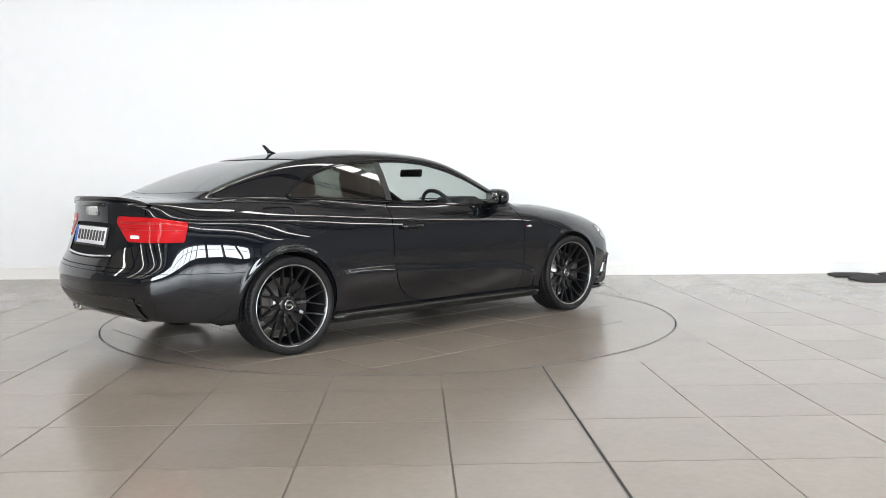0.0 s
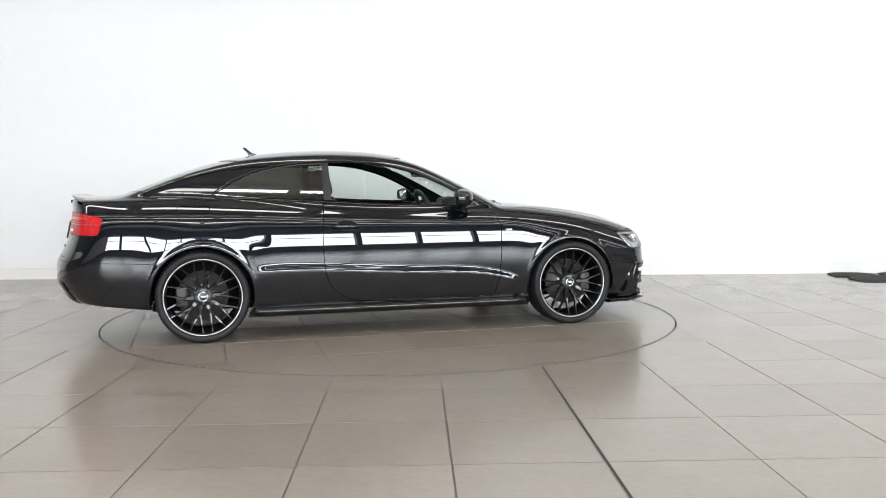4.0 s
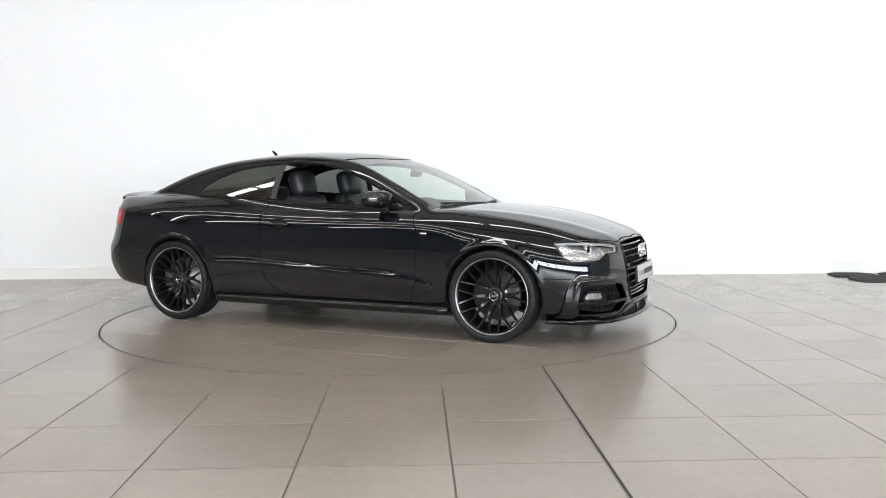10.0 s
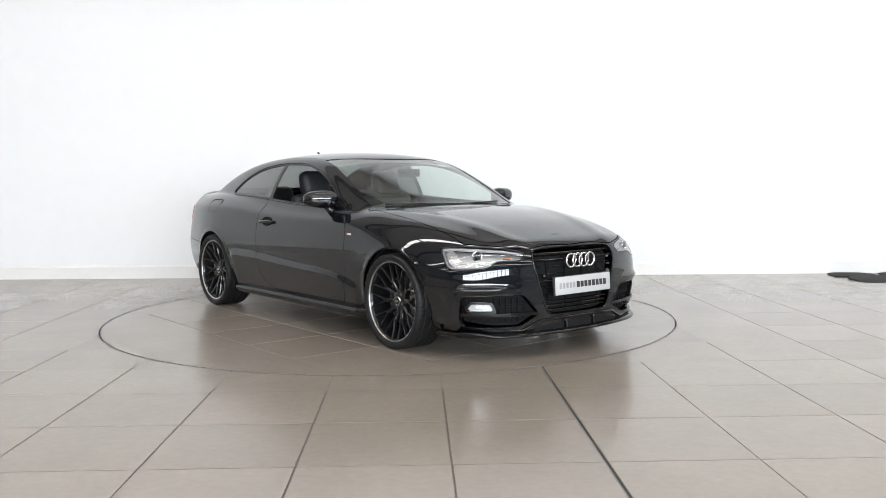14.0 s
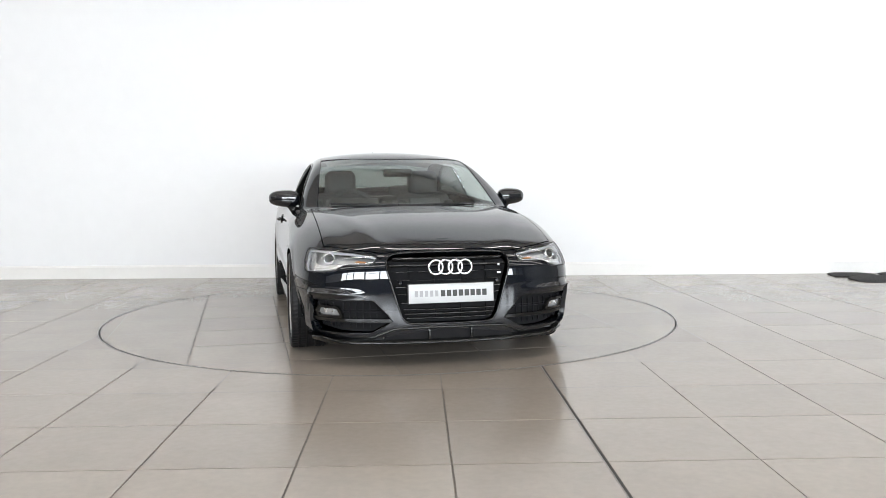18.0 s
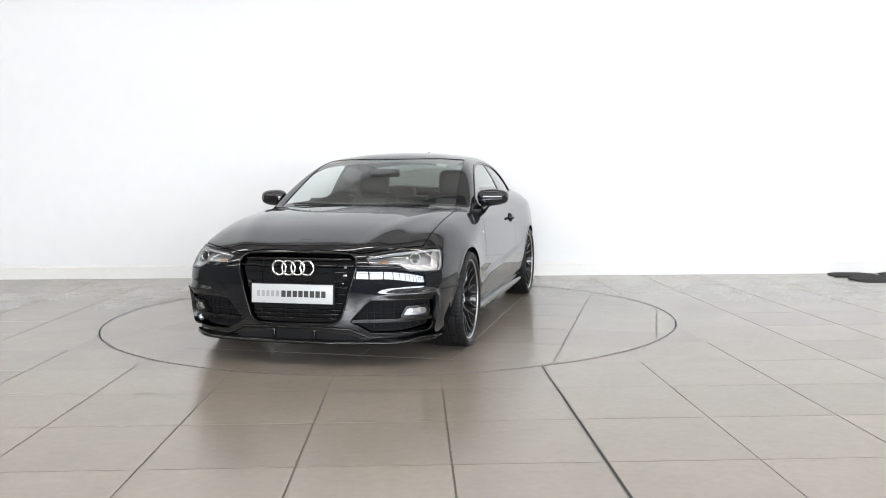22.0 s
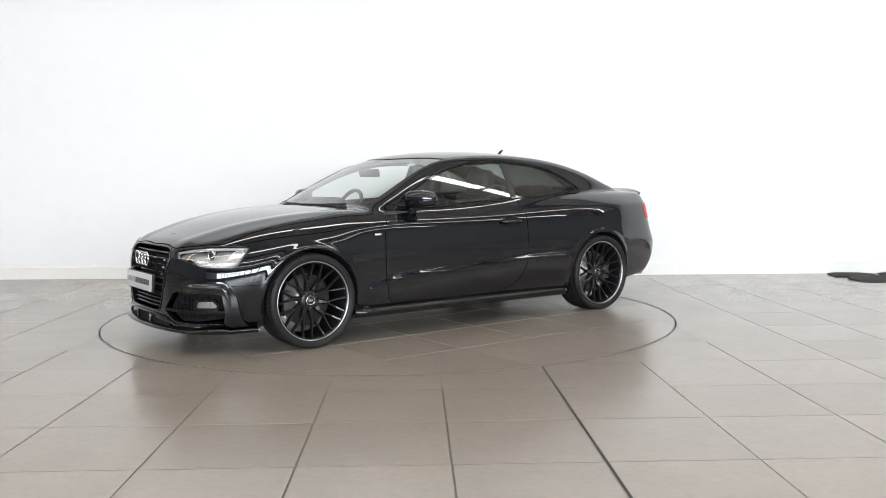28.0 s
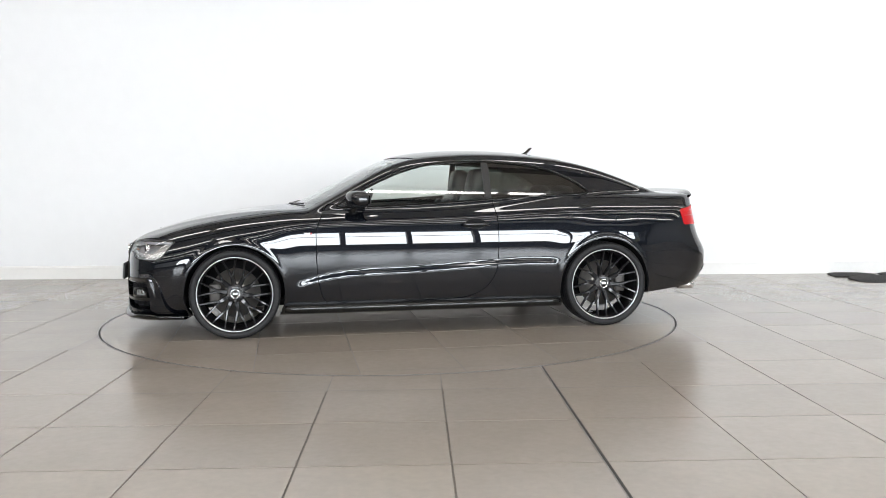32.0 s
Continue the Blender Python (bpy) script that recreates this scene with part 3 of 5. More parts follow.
def floor_line(x):
    """Height of the body's lower edge."""
    return 0.145 + 0.085 * step(-1.62 - x, 0.05) + 0.10 * np.clip(-x - 1.75, 0, 0.6)


def car_field(x, y, z):
    ay = np.abs(y)
    fs = ay - side_y(x, z)
    ft = (z - (deck(x) - 0.046 * ay ** 2 - 0.03 * ay ** 6)) * 0.97
    # shallow hood ridges
    ridge = 0.45 + 0.26 * (2.05 - x)
    ft = ft + (0.075 * softplus(ay - ridge, 0.008) - 0.006 * bell(ay - ridge + 0.05, 0.07)) * step(x - 1.05, 0.12) * step(2.3 - x, 0.1)
    ff = x - (2.205 - 0.26 * np.power(ay + 1e-9, 2.3) - front_prof(z))
    low_front = (x > 1.75) & (z < 0.50) & (z > 0.14)
    if low_front.any():
        # raised brow round the side intake
        brow = np.zeros(x.shape)
        brow[low_front] = bell(vent_outline(wrap_front(x, y)[low_front], z[low_front]) + 0.034, 0.019)
        brow = brow * step(z - 0.17, 0.02) * step(wrap_front(x, y) - 0.56, 0.08)
        ff = ff - 0.013 * brow
        fs = fs - 0.018 * brow
    fr = (-2.416 + 0.28 * np.power(ay + 1e-9, 2.2) + rear_prof(z)) - x
    fb = floor_line(x) - z
    body = smax(fs, ff, 0.25)
    body = smax(body, fr, 0.20)
    body = smax(body, ft, 0.11 + 0.07 * step(x - 2.05, 0.08) - 0.065 * step(-2.0 - x, 0.12))
    body = smax(body, fb, 0.05)
    dz = z - 0.95
    gs = (ay - (cabin_w(x) - 0.36 * dz - 0.60 * dz * np.abs(dz))) * 0.9
    slope = (roof(x + 0.01) - roof(x - 0.01)) / 0.02
    gt = (z - (roof(x) - crown(x) * ay ** 2 - 0.10 * ay ** 4)) / np.sqrt(1 + slope ** 2)
    cabin = smax(gs, gt, 0.065)
    cabin = smax(smax(cabin, 0.85 - z, 0.05), -2.12 - x, 0.05)
    return smin(body, cabin, 0.035)


def surface_net(field, lo, hi, h):
    """Half of a symmetric shape (y >= 0) as triangles with true normals."""
    xs = np.arange(lo[0], hi[0], h)
    ys = (np.arange(int(hi[1] / h) + 2) - 0.5) * h
    zs = np.arange(lo[2], hi[2], h)
    f = np.empty((len(xs), len(ys), len(zs)))
    for i in range(0, len(xs), 24):
        X, Y, Z = np.meshgrid(xs[i:i + 24], ys, zs, indexing="ij")
        f[i:i + 24] = field(X, Y, Z)
    s = f < 0
    nx, ny, nz = f.shape
    cells = np.zeros((nx - 1, ny - 1, nz - 1), int)
    for a in (0, 1):
        for b in (0, 1):
            for c in (0, 1):
                cells += s[a:nx - 1 + a, b:ny - 1 + b, c:nz - 1 + c]
    ci, cj, ck = np.nonzero((cells > 0) & (cells < 8))
    index = np.full(cells.shape, -1)
    index[ci, cj, ck] = np.arange(len(ci))
    p = np.stack([xs[ci] + h / 2, ys[cj] + h / 2, zs[ck] + h / 2], 1)

    def grad(q):
        e = 0.0008
        out = np.empty_like(q)
        for k in range(3):
            d = np.zeros(3)
            d[k] = e
            a, b = q + d, q - d
            out[:, k] = (field(a[:, 0], a[:, 1], a[:, 2]) - field(b[:, 0], b[:, 1], b[:, 2])) / (2 * e)
        return out
    start = p.copy()
    for _ in range(6):
        g = grad(p)
        v = field(p[:, 0], p[:, 1], p[:, 2])
        p = p - 0.9 * g * (v / (np.sum(g * g, 1) + 1e-9))[:, None]
        p = np.clip(p, start - 1.2 * h, start + 1.2 * h)
    mid = cj == 0
    p[mid, 1] = 0
    n = grad(p)
    n[mid, 1] = 0
    n /= np.linalg.norm(n, axis=1)[:, None] + 1e-12
    quads = []
    A = np.nonzero(s[:-1] != s[1:])
    for (a, b, c), axis in ((A, 0), (np.nonzero(s[:, :-1] != s[:, 1:]), 1), (np.nonzero(s[:, :, :-1] != s[:, :, 1:]), 2)):
        if axis == 0:
            k = (b > 0) & (c > 0) & (b < ny - 1) & (c < nz - 1)
            a, b, c = a[k], b[k], c[k]
            q = [index[a, b - 1, c - 1], index[a, b, c - 1], index[a, b, c], index[a, b - 1, c]]
        elif axis == 1:
            k = (a > 0) & (c > 0) & (a < nx - 1) & (c < nz - 1)
            a, b, c = a[k], b[k], c[k]
            q = [index[a - 1, b, c - 1], index[a - 1, b, c], index[a, b, c], index[a, b, c - 1]]
        else:
            k = (a > 0) & (b > 0) & (a < nx - 1) & (b < ny - 1)
            a, b, c = a[k], b[k], c[k]
            q = [index[a - 1, b - 1, c], index[a, b - 1, c], index[a, b, c], index[a - 1, b, c]]
        q = np.stack(q, 1)
        flip = ~s[a, b, c]
        q[flip] = q[flip][:, ::-1]
        quads.append(q)
    q = np.concatenate(quads)
    q = q[(q >= 0).all(1)]
    t = np.concatenate([q[:, [0, 1, 2]], q[:, [0, 2, 3]]])
    return Soup(p, n, t)


def mirrored(sp):
    v, n = sp.v.copy(), sp.n.copy()
    v[:, 1] *= -1
    n[:, 1] *= -1
    return Soup(v, n, sp.t[:, ::-1])


def both(sp):
    o = mirrored(sp)
    return Soup(np.concatenate([sp.v, o.v]), np.concatenate([sp.n, o.n]), np.concatenate([sp.t, o.t + len(sp.v)]))


car = tagged(empty("car"), "glossy black two-door coupe with black multi-spoke wheels on the turntable", "car")

shell = surface_net(car_field, (-2.55, 0, 0.08), (2.40, 1.0, 1.44), 0.0135)

# outlines in the side view (x, z), the top view and the front view
GLASS_TOP_LINE = [(-1.335, 1.000), (-1.25, 1.066), (-1.12, 1.146), (-0.88, 1.229), (-0.527, 1.264), (-0.232, 1.262), (-0.022, 1.238), (0.189, 1.180), (0.40, 1.086), (0.63, 0.956), (0.69, 0.916)]
side_opening = poly_field(GLASS_TOP_LINE + [(x, float(belt(x)) - 0.002) for x in (0.5, 0.2, -0.2, -0.6, -1.0)], 2)
door_line = poly_field([(0.800, 1.10), (0.800, 0.232), (0.60, 0.228), (-0.20, 0.236), (-0.36, 0.262), (-0.47, 0.335), (-0.525, 0.44), (-0.541, 0.60), (-0.541, 0.80), (-0.520, 0.95), (-0.50, 1.10)], 2)


def f_side(field):
    return lambda x, y, z: np.minimum(field(x, z), np.abs(y) - 0.45)


def f_arch(x, y, z):
    r = np.minimum(np.hypot(x - AXLE, z - HUB_Z), np.hypot(x + AXLE, z - HUB_Z))
    return np.minimum(ARCH_R - r, np.abs(y) - 0.50)


def f_windscreen(x, y, z):
    ay = np.abs(y)
    return np.minimum(np.minimum(x - 0.210 + 0.50 * ay ** 2, 0.985 - 0.30 * ay ** 2 - x), np.minimum(0.580 + 0.127 * (x - 0.04) - ay, z - 0.88))


def f_rear_window(x, y, z):
    ay = np.abs(y)
    return np.minimum(np.minimum(-1.240 + 0.40 * ay ** 2 - x, x + 1.895 - 0.33 * ay ** 2), np.minimum(0.565 - 0.10 * (x + 1.11) - ay, z - 1.0))


def f_roof(x, y, z):
    return np.minimum(np.minimum(x + 1.228 - 0.40 * y ** 2, 0.198 - 0.50 * y ** 2 - x), np.minimum(0.572 - np.abs(y), z - 1.2))


hood_front = spline([0.0, 0.29, 0.40, 0.45, 0.56, 0.70, 0.80, 1.0], [0.692, 0.691, 0.682, 0.687, 0.701, 0.715, 0.716, 0.72])


def f_hood(x, y, z):
    ay = np.abs(y)
    return np.minimum(np.minimum(0.735 - 0.02 * (1.4 - x) ** 2 - ay, z - hood_front(ay)), x - (1.005 - 0.30 * ay ** 2))


def wrap_rear(x, y):
    return np.abs(y) + 0.6 * (x + 2.272)


head_outline = poly_field([(0.388, 0.658), (0.405, 0.668), (0.45, 0.678), (0.56, 0.693), (0.66, 0.701), (0.76, 0.706), (0.90, 0.707), (0.975, 0.703), (0.990, 0.692), (0.985, 0.655), (0.970, 0.595), (0.955, 0.574), (0.92, 0.565), (0.80, 0.568), (0.70, 0.572), (0.665, 0.580), (0.636, 0.598), (0.610, 0.610), (0.585, 0.614), (0.44, 0.612), (0.415, 0.618)], 0)
tail_outline = poly_field([(0.343, 0.884), (0.360, 0.906), (0.385, 0.911), (0.60, 0.908), (0.75, 0.905), (0.935, 0.880), (0.952, 0.868), (0.946, 0.768), (0.938, 0.757), (0.70, 0.755), (0.505, 0.755), (0.485, 0.760), (0.345, 0.868)], 0)
grille_outline = poly_field([(-0.31, 0.684), (0.31, 0.684), (0.372, 0.664), (0.386, 0.605), (0.358, 0.51), (0.296, 0.30), (0.272, 0.265), (0.22, 0.257), (-0.22, 0.257), (-0.272, 0.265), (-0.296, 0.30), (-0.358, 0.51), (-0.386, 0.605), (-0.372, 0.664)], 2)


recess_outline = poly_field([(-0.315, 0.866), (0.315, 0.866), (0.330, 0.84), (0.385, 0.745), (0.40, 0.68), (0.35, 0.650), (0.0, 0.642), (-0.35, 0.650), (-0.40, 0.68), (-0.385, 0.745), (-0.330, 0.84)], 1)


def f_front(field, wrap=True):
    return lambda x, y, z: np.minimum(field(wrap_front(x, y) if wrap else y, z), x - 1.7)


def f_rear(field):
    return lambda x, y, z: np.minimum(field(wrap_rear(x, y), z), -1.75 - x)


def f_bumper_front(x, y, z):
    return np.minimum(x - 1.55, np.where(x > 1.93, 0.1, 0.455 - z))


def f_bumper_rear(x, y, z):
    return np.minimum(-1.55 - x, 0.560 + 0.03 * np.clip(-x - 1.75, 0, 0.5) - z)


def f_trunk(x, y, z):
    ay = np.abs(y)
    rear = np.minimum(0.60 - ay, z - 0.60)
    top = np.minimum(0.64 - ay, -1.905 + 0.33 * ay ** 2 - x)
    return np.minimum(np.minimum(rear, top), z - 0.6)


def f_skirt(x, y, z):
    return np.minimum(np.minimum(0.226 - z, np.abs(y) - 0.5), np.minimum(x + 1.16, 1.16 - x))


def sides(sp, name, material, label="", rim=0.0, parent=None):
    """A piece of the half shell on both sides of the car. Returns the right and the left one."""
    return (mirrored(sp).mesh(name, material, parent or car, label, rim), sp.mesh(name, material, parent or car, label, rim))


def build_shell():
    sp = shell.outside(f_arch)
    sp = sp.inside(lambda x, y, z: z - floor_line(x) - 0.007)
    # dark inner skin behind the joints
    inner = sp.outside(f_side(side_opening), 0.008).outside(f_windscreen, 0.01).outside(f_rear_window, 0.01)
    for f in (f_front(grille_outline), f_front(head_outline), f_front(vent_outline)):
        inner = inner.outside(f)
    both(inner.pushed(-0.009)).mesh("inner_skin", M_DARK, car, "dark inner skin behind the panel joints")

    glass, sp = sp.take(f_side(side_opening), 0.0)
    # black frame of the side glass
    for q in (mirrored(glass), glass):
        q.piping("window_bead", M_GLOSSBLACK, car, 0.005, 0.002, "gloss black bead round the side glass")
    pane = lambda x, y, z: np.minimum(side_opening(x, z) - 0.014, np.abs(y) - 0.45)
    frame_, glass = glass.outside(pane), glass.inside(pane)
    sides(frame_.pushed(0.002), "window_trim", M_GLOSSBLACK, "gloss black window frame", 0.006)
    quarter = glass.inside(lambda x, y, z: -0.517 - x)
    rest = glass.inside(lambda x, y, z: x + 0.514)
    pillar, door_glass = rest.inside(lambda x, y, z: -0.462 - x), rest.inside(lambda x, y, z: x + 0.460)
    sides(pillar, "pillar_cover", M_TRIM, "satin black pillar cover", 0.006)
    sides(quarter.pushed(-0.003), "quarter_window", M_TINT, "dark tinted rear quarter window", 0.003)
    triangle = door_glass.inside(lambda x, y, z: x - 0.60)
    door_glass = door_glass.outside(lambda x, y, z: x - 0.60)
    sides(triangle, "mirror_triangle", M_TRIM, "satin black mirror mount", 0.006)

    screen, sp = sp.take(f_windscreen, 0.002)
    both(screen.pushed(-0.004)).mesh("windscreen", M_GLASS, car, "clear curved windscreen", 0.003)
    back, sp = sp.take(f_rear_window, 0.002)
    both(back.pushed(-0.004)).mesh("rear_window", M_BACKGLASS, car, "tinted rear window", 0.003)
    top, sp = sp.take(f_roof)
    both(top).mesh("roof", M_PAINT, car, "", 0.006)

    head, sp = sp.take(f_front(head_outline), 0.002)
    tail, sp = sp.take(f_rear(tail_outline), 0.0015)
    grille, sp = sp.take(f_front(grille_outline, False), 0.0)
    vent, sp = sp.take(f_front(vent_outline), 0.0)
    bonnet, sp = sp.take(f_hood, 0.0028)
    both(bonnet).mesh("bonnet", M_PAINT, car, "", 0.008)
    door, sp = sp.take(lambda x, y, z: np.minimum(np.minimum(door_line(x, z), np.abs(y) - 0.45), belt(x) + 0.03 - z), 0.0028)
    skirt, sp = sp.take(f_skirt, 0.001)
    sides(skirt.pushed(0.010), "side_skirt", M_PAINT, "", 0.02)
    lid, sp = sp.take(f_trunk, 0.0025)
    recess, lid = lid.take(lambda x, y, z: np.minimum(recess_outline(y, z), -2.0 - x), 0.0)
    both(recess.pushed(-0.028)).mesh("plate_recess", M_GLOSSBLACK, car, "gloss black recess round the rear plate", -0.028)
    both(lid).mesh("boot_lid", M_PAINT, car, "", 0.008)
    rear_b, sp = sp.take(f_bumper_rear, 0.0015)
    both(rear_b).mesh("rear_bumper", M_PAINT, car, "", 0.01)
    front_b, sp = sp.take(f_bumper_front, 0.0015)
    both(front_b).mesh("front_bumper", M_PAINT, car, "", 0.03)
    fender, sp = sp.take(lambda x, y, z: np.minimum(x - 0.3, np.abs(y) - 0.35), 0.0)
    sides(fender, "front_wing", M_PAINT, "", 0.012)
    sides(sp, "rear_quarter_panel", M_PAINT, "", 0.012)
    doors = sides(door, "door", M_PAINT, "", 0.008)
    return dict(head=head, tail=tail, grille=grille, vent=vent, doors=doors, door_glass=door_glass)


pieces = build_shell()


# ---------------- lamps, grille and bumper parts ----------------
def band(field, a, b):
    """Inside the outline, between a and b metres from its edge."""
    return lambda u, w: np.minimum(field(u, w) - a, b - field(u, w))


def build_headlights():
    head = pieces["head"]
    for sp in (mirrored(head), head):
        lens = sp.mesh("headlight", M_LENS, car, "clear headlight with chrome bowl", 0.004)
        sp.pushed(-0.055).mesh("bowl", M_LAMPGREY, lens, "grey headlight bowl", -0.053)
        edge = sp.inside(f_front(band(head_outline, 0.004, 0.014)))
        edge.pushed(-0.016).mesh("light_guide", M_GUIDE, lens, "silver light guide round the lamp", 0.012)
        sp.piping("lens_seal", M_TRIM, lens, 0.003, 0.0)
        low = poly_field([(0.60, 0.628), (0.67, 0.600), (0.73, 0.588), (0.90, 0.580), (0.95, 0.60), (0.972, 0.692), (0.90, 0.692), (0.88, 0.622), (0.78, 0.612), (0.70, 0.624)], 1)
        sp.inside(f_front(low)).pushed(-0.026).mesh("daytime_lamp", M_LAMPBOWL, lens, "bright angled daytime lamp strip", 0.02)
        amber = poly_field([(0.47, 0.636), (0.50, 0.637), (0.55, 0.639), (0.55, 0.649), (0.50, 0.647), (0.47, 0.645)], 1)
        sp.inside(f_front(amber)).pushed(-0.028).mesh("indicator", M_AMBER, lens, "amber indicator", 0.012)
        # projector
        side = -1 if sp.v[:, 1].mean() < 0 else 1
        c = Vector((1.987, side * 0.700, 0.645))
        ahead = Vector((1.0, side * 0.30, 0.0)).to_track_quat("Y", "Z").to_matrix().to_4x4()
        m = Matrix.Translation(c) @ ahead
        part("projector_ring", lathe_y([(0.020, -0.02), (0.030, -0.02), (0.034, 0.012), (0.030, 0.016), (0.026, 0.004)], 28, m), M_CHROME, lens)
        part("projector_lens", lathe_y([(0.026, 0.0), (0.022, 0.010), (0.014, 0.016), (0.006, 0.019), (0.0005, 0.0195)], 24, m), M_GLOSSBLACK, lens)


def build_tail_lights():
    tail = pieces["tail"]
    for sp in (mirrored(tail), tail):
        for sign in (1, -1):
            piece = sp.inside(lambda x, y, z: sign * (np.abs(y) - 0.57 + 0.62 * (0.902 - z)) - 0.0015)
            lamp = piece.pushed(0.003).mesh("tail_light", M_RED, car, "red tail light", 0.012)
            for z0, z1 in ((0.862, 0.878), (0.842, 0.850), (0.824, 0.832), (0.806, 0.814)):
                f = lambda x, y, z, z0=z0, z1=z1: np.minimum(np.minimum(z - z0, z1 - z), tail_outline(wrap_rear(x, y), z) - 0.022)
                q = piece.inside(f)
                if len(q.t):
                    q.pushed(0.0045).mesh("light_strip", M_REDDARK, lamp)
            if sign == 1:
                f = lambda x, y, z: np.minimum(np.minimum(z - 0.776, 0.797 - z), np.minimum(np.abs(y) - 0.505, 0.585 - np.abs(y)))
                q = piece.inside(f)
                if len(q.t):
                    q.pushed(0.005).mesh("reversing_lamp", M_WHITE, lamp, "white reversing lamp")


def welded(ob):
    """Joins the two halves of a part along the car's middle."""
    bm = bmesh.new()
    bm.from_mesh(ob.data)
    bmesh.ops.remove_doubles(bm, verts=bm.verts, dist=0.0002)
    bm.to_mesh(ob.data)
    bm.free()
    return ob


def build_grille():
    sp = both(pieces["grille"]).pushed(0.0)
    gr = sp.pushed(-0.060).mesh("grille", M_DARK, car, "gloss black radiator grille with horizontal bars", -0.060)
    sp.piping("grille_frame", M_GLOSSBLACK, gr, 0.006, 0.001, "gloss black grille frame", 10)
    inner = lambda x, y, z: grille_outline(y, z) - 0.016
    for z in (0.656, 0.612, 0.568, 0.524, 0.480, 0.436, 0.388, 0.364, 0.340, 0.316, 0.292):
        f = lambda x, y, zz, z=z: np.minimum(inner(x, y, zz), 0.0055 - np.abs(zz - z))
        q = sp.inside(f)
        if len(q.t):
            welded(q.pushed(-0.010).mesh("grille_bar", M_GLOSSBLACK, gr, "", 0.035))
    for y0 in (-0.24, -0.08, 0.08, 0.24):
        f = lambda x, y, zz, y0=y0: np.minimum(inner(x, y, zz), 0.004 - np.abs(y - y0))
        q = sp.inside(f)
        q.pushed(-0.040).mesh("grille_rib", M_DARK, gr, "", 0.015)
    # four linked chrome rings
    for i in range(4):
        cy = (i - 1.5) * 0.0597
        pts = [(2.214, cy + 0.0425 * math.cos(a), 0.597 + 0.0425 * math.sin(a)) for a in [2 * math.pi * k / 40 for k in range(40)]]
        part("ring", tube(pts, 0.0068, 8, closed=True), M_CHROME, gr, "chrome ring")


def build_nose_fittings():
    # small badges on the grille and round parking sensors beside the plate
    for z, w in ((0.600, 0.014), (0.552, 0.024)):
        part("grille_badge", box(pose(front_x(0.315, z) - 0.004, 0.315, z), 0.010, w, 0.012, 0.002), M_LIP, car, "small silver grille badge")
    for y in (-0.300, 0.300):
        m = pose(front_x(y, 0.505) - 0.004, y, 0.505, 0, 0, -90)
        part("parking_sensor", lathe_y([(0.013, -0.01), (0.013, 0.006), (0.010, 0.009), (0.0005, 0.010)], 20, m), M_PAINT, car, "round parking sensor")


def bars_on(parent, m, words, material_of):
    """Plain raised bars in place of print: (start, end, height, kind) along a plate's width."""
    for a, b, h, kind in words:
        flat_part("print_bar", box(m @ pose((a + b) / 2, -0.0035, 0), b - a, 0.002, h), material_of[kind], parent)


def build_plates():
    m = pose(2.240, 0, 0.444, 0, 0, 90) @ pose(0, 0, 0, -4)
    plate = part("front_plate", box(m, 0.522, 0.006, 0.114, 0.004, 2), M_PLATE, car, "white dealer plate with grey and black print")
    holder = part("plate_holder", box(m @ pose(0, 0.012, 0), 0.535, 0.014, 0.122, 0.004, 2), M_PLASTIC, car)
    words = [(-0.225 + 0.031 * i, -0.225 + 0.031 * i + 0.019, 0.036, 0) for i in range(5)]
    words += [(-0.066 + 0.0365 * i, -0.066 + 0.0365 * i + 0.027, 0.038, 1) for i in range(8)]
    bars_on(plate, m, words, (M_PLATEGREY, M_PLATEINK))
    m = pose(-2.314, 0, 0.782, 0, 0, -90) @ pose(0, 0, 0, -13)
    plate = part("rear_plate", box(m, 0.520, 0.006, 0.112, 0.004, 2), M_WHITE, car, "white rear plate with dark print")
    words = [(-0.200 + 0.051 * i, -0.200 + 0.051 * i + 0.034, 0.066, 1) for i in range(9)]
    bars_on(plate, m, words, (M_PLATEGREY, M_PLATEINK))
    flat_part("blue_band", box(m @ pose(-0.238, -0.0035, 0), 0.038, 0.002, 0.106), M_BLUE, plate, "blue band")
    part("plate_surround", box(m @ pose(0, 0.008, -0.004), 0.535, 0.012, 0.130, 0.004, 2), M_PLASTIC, car)


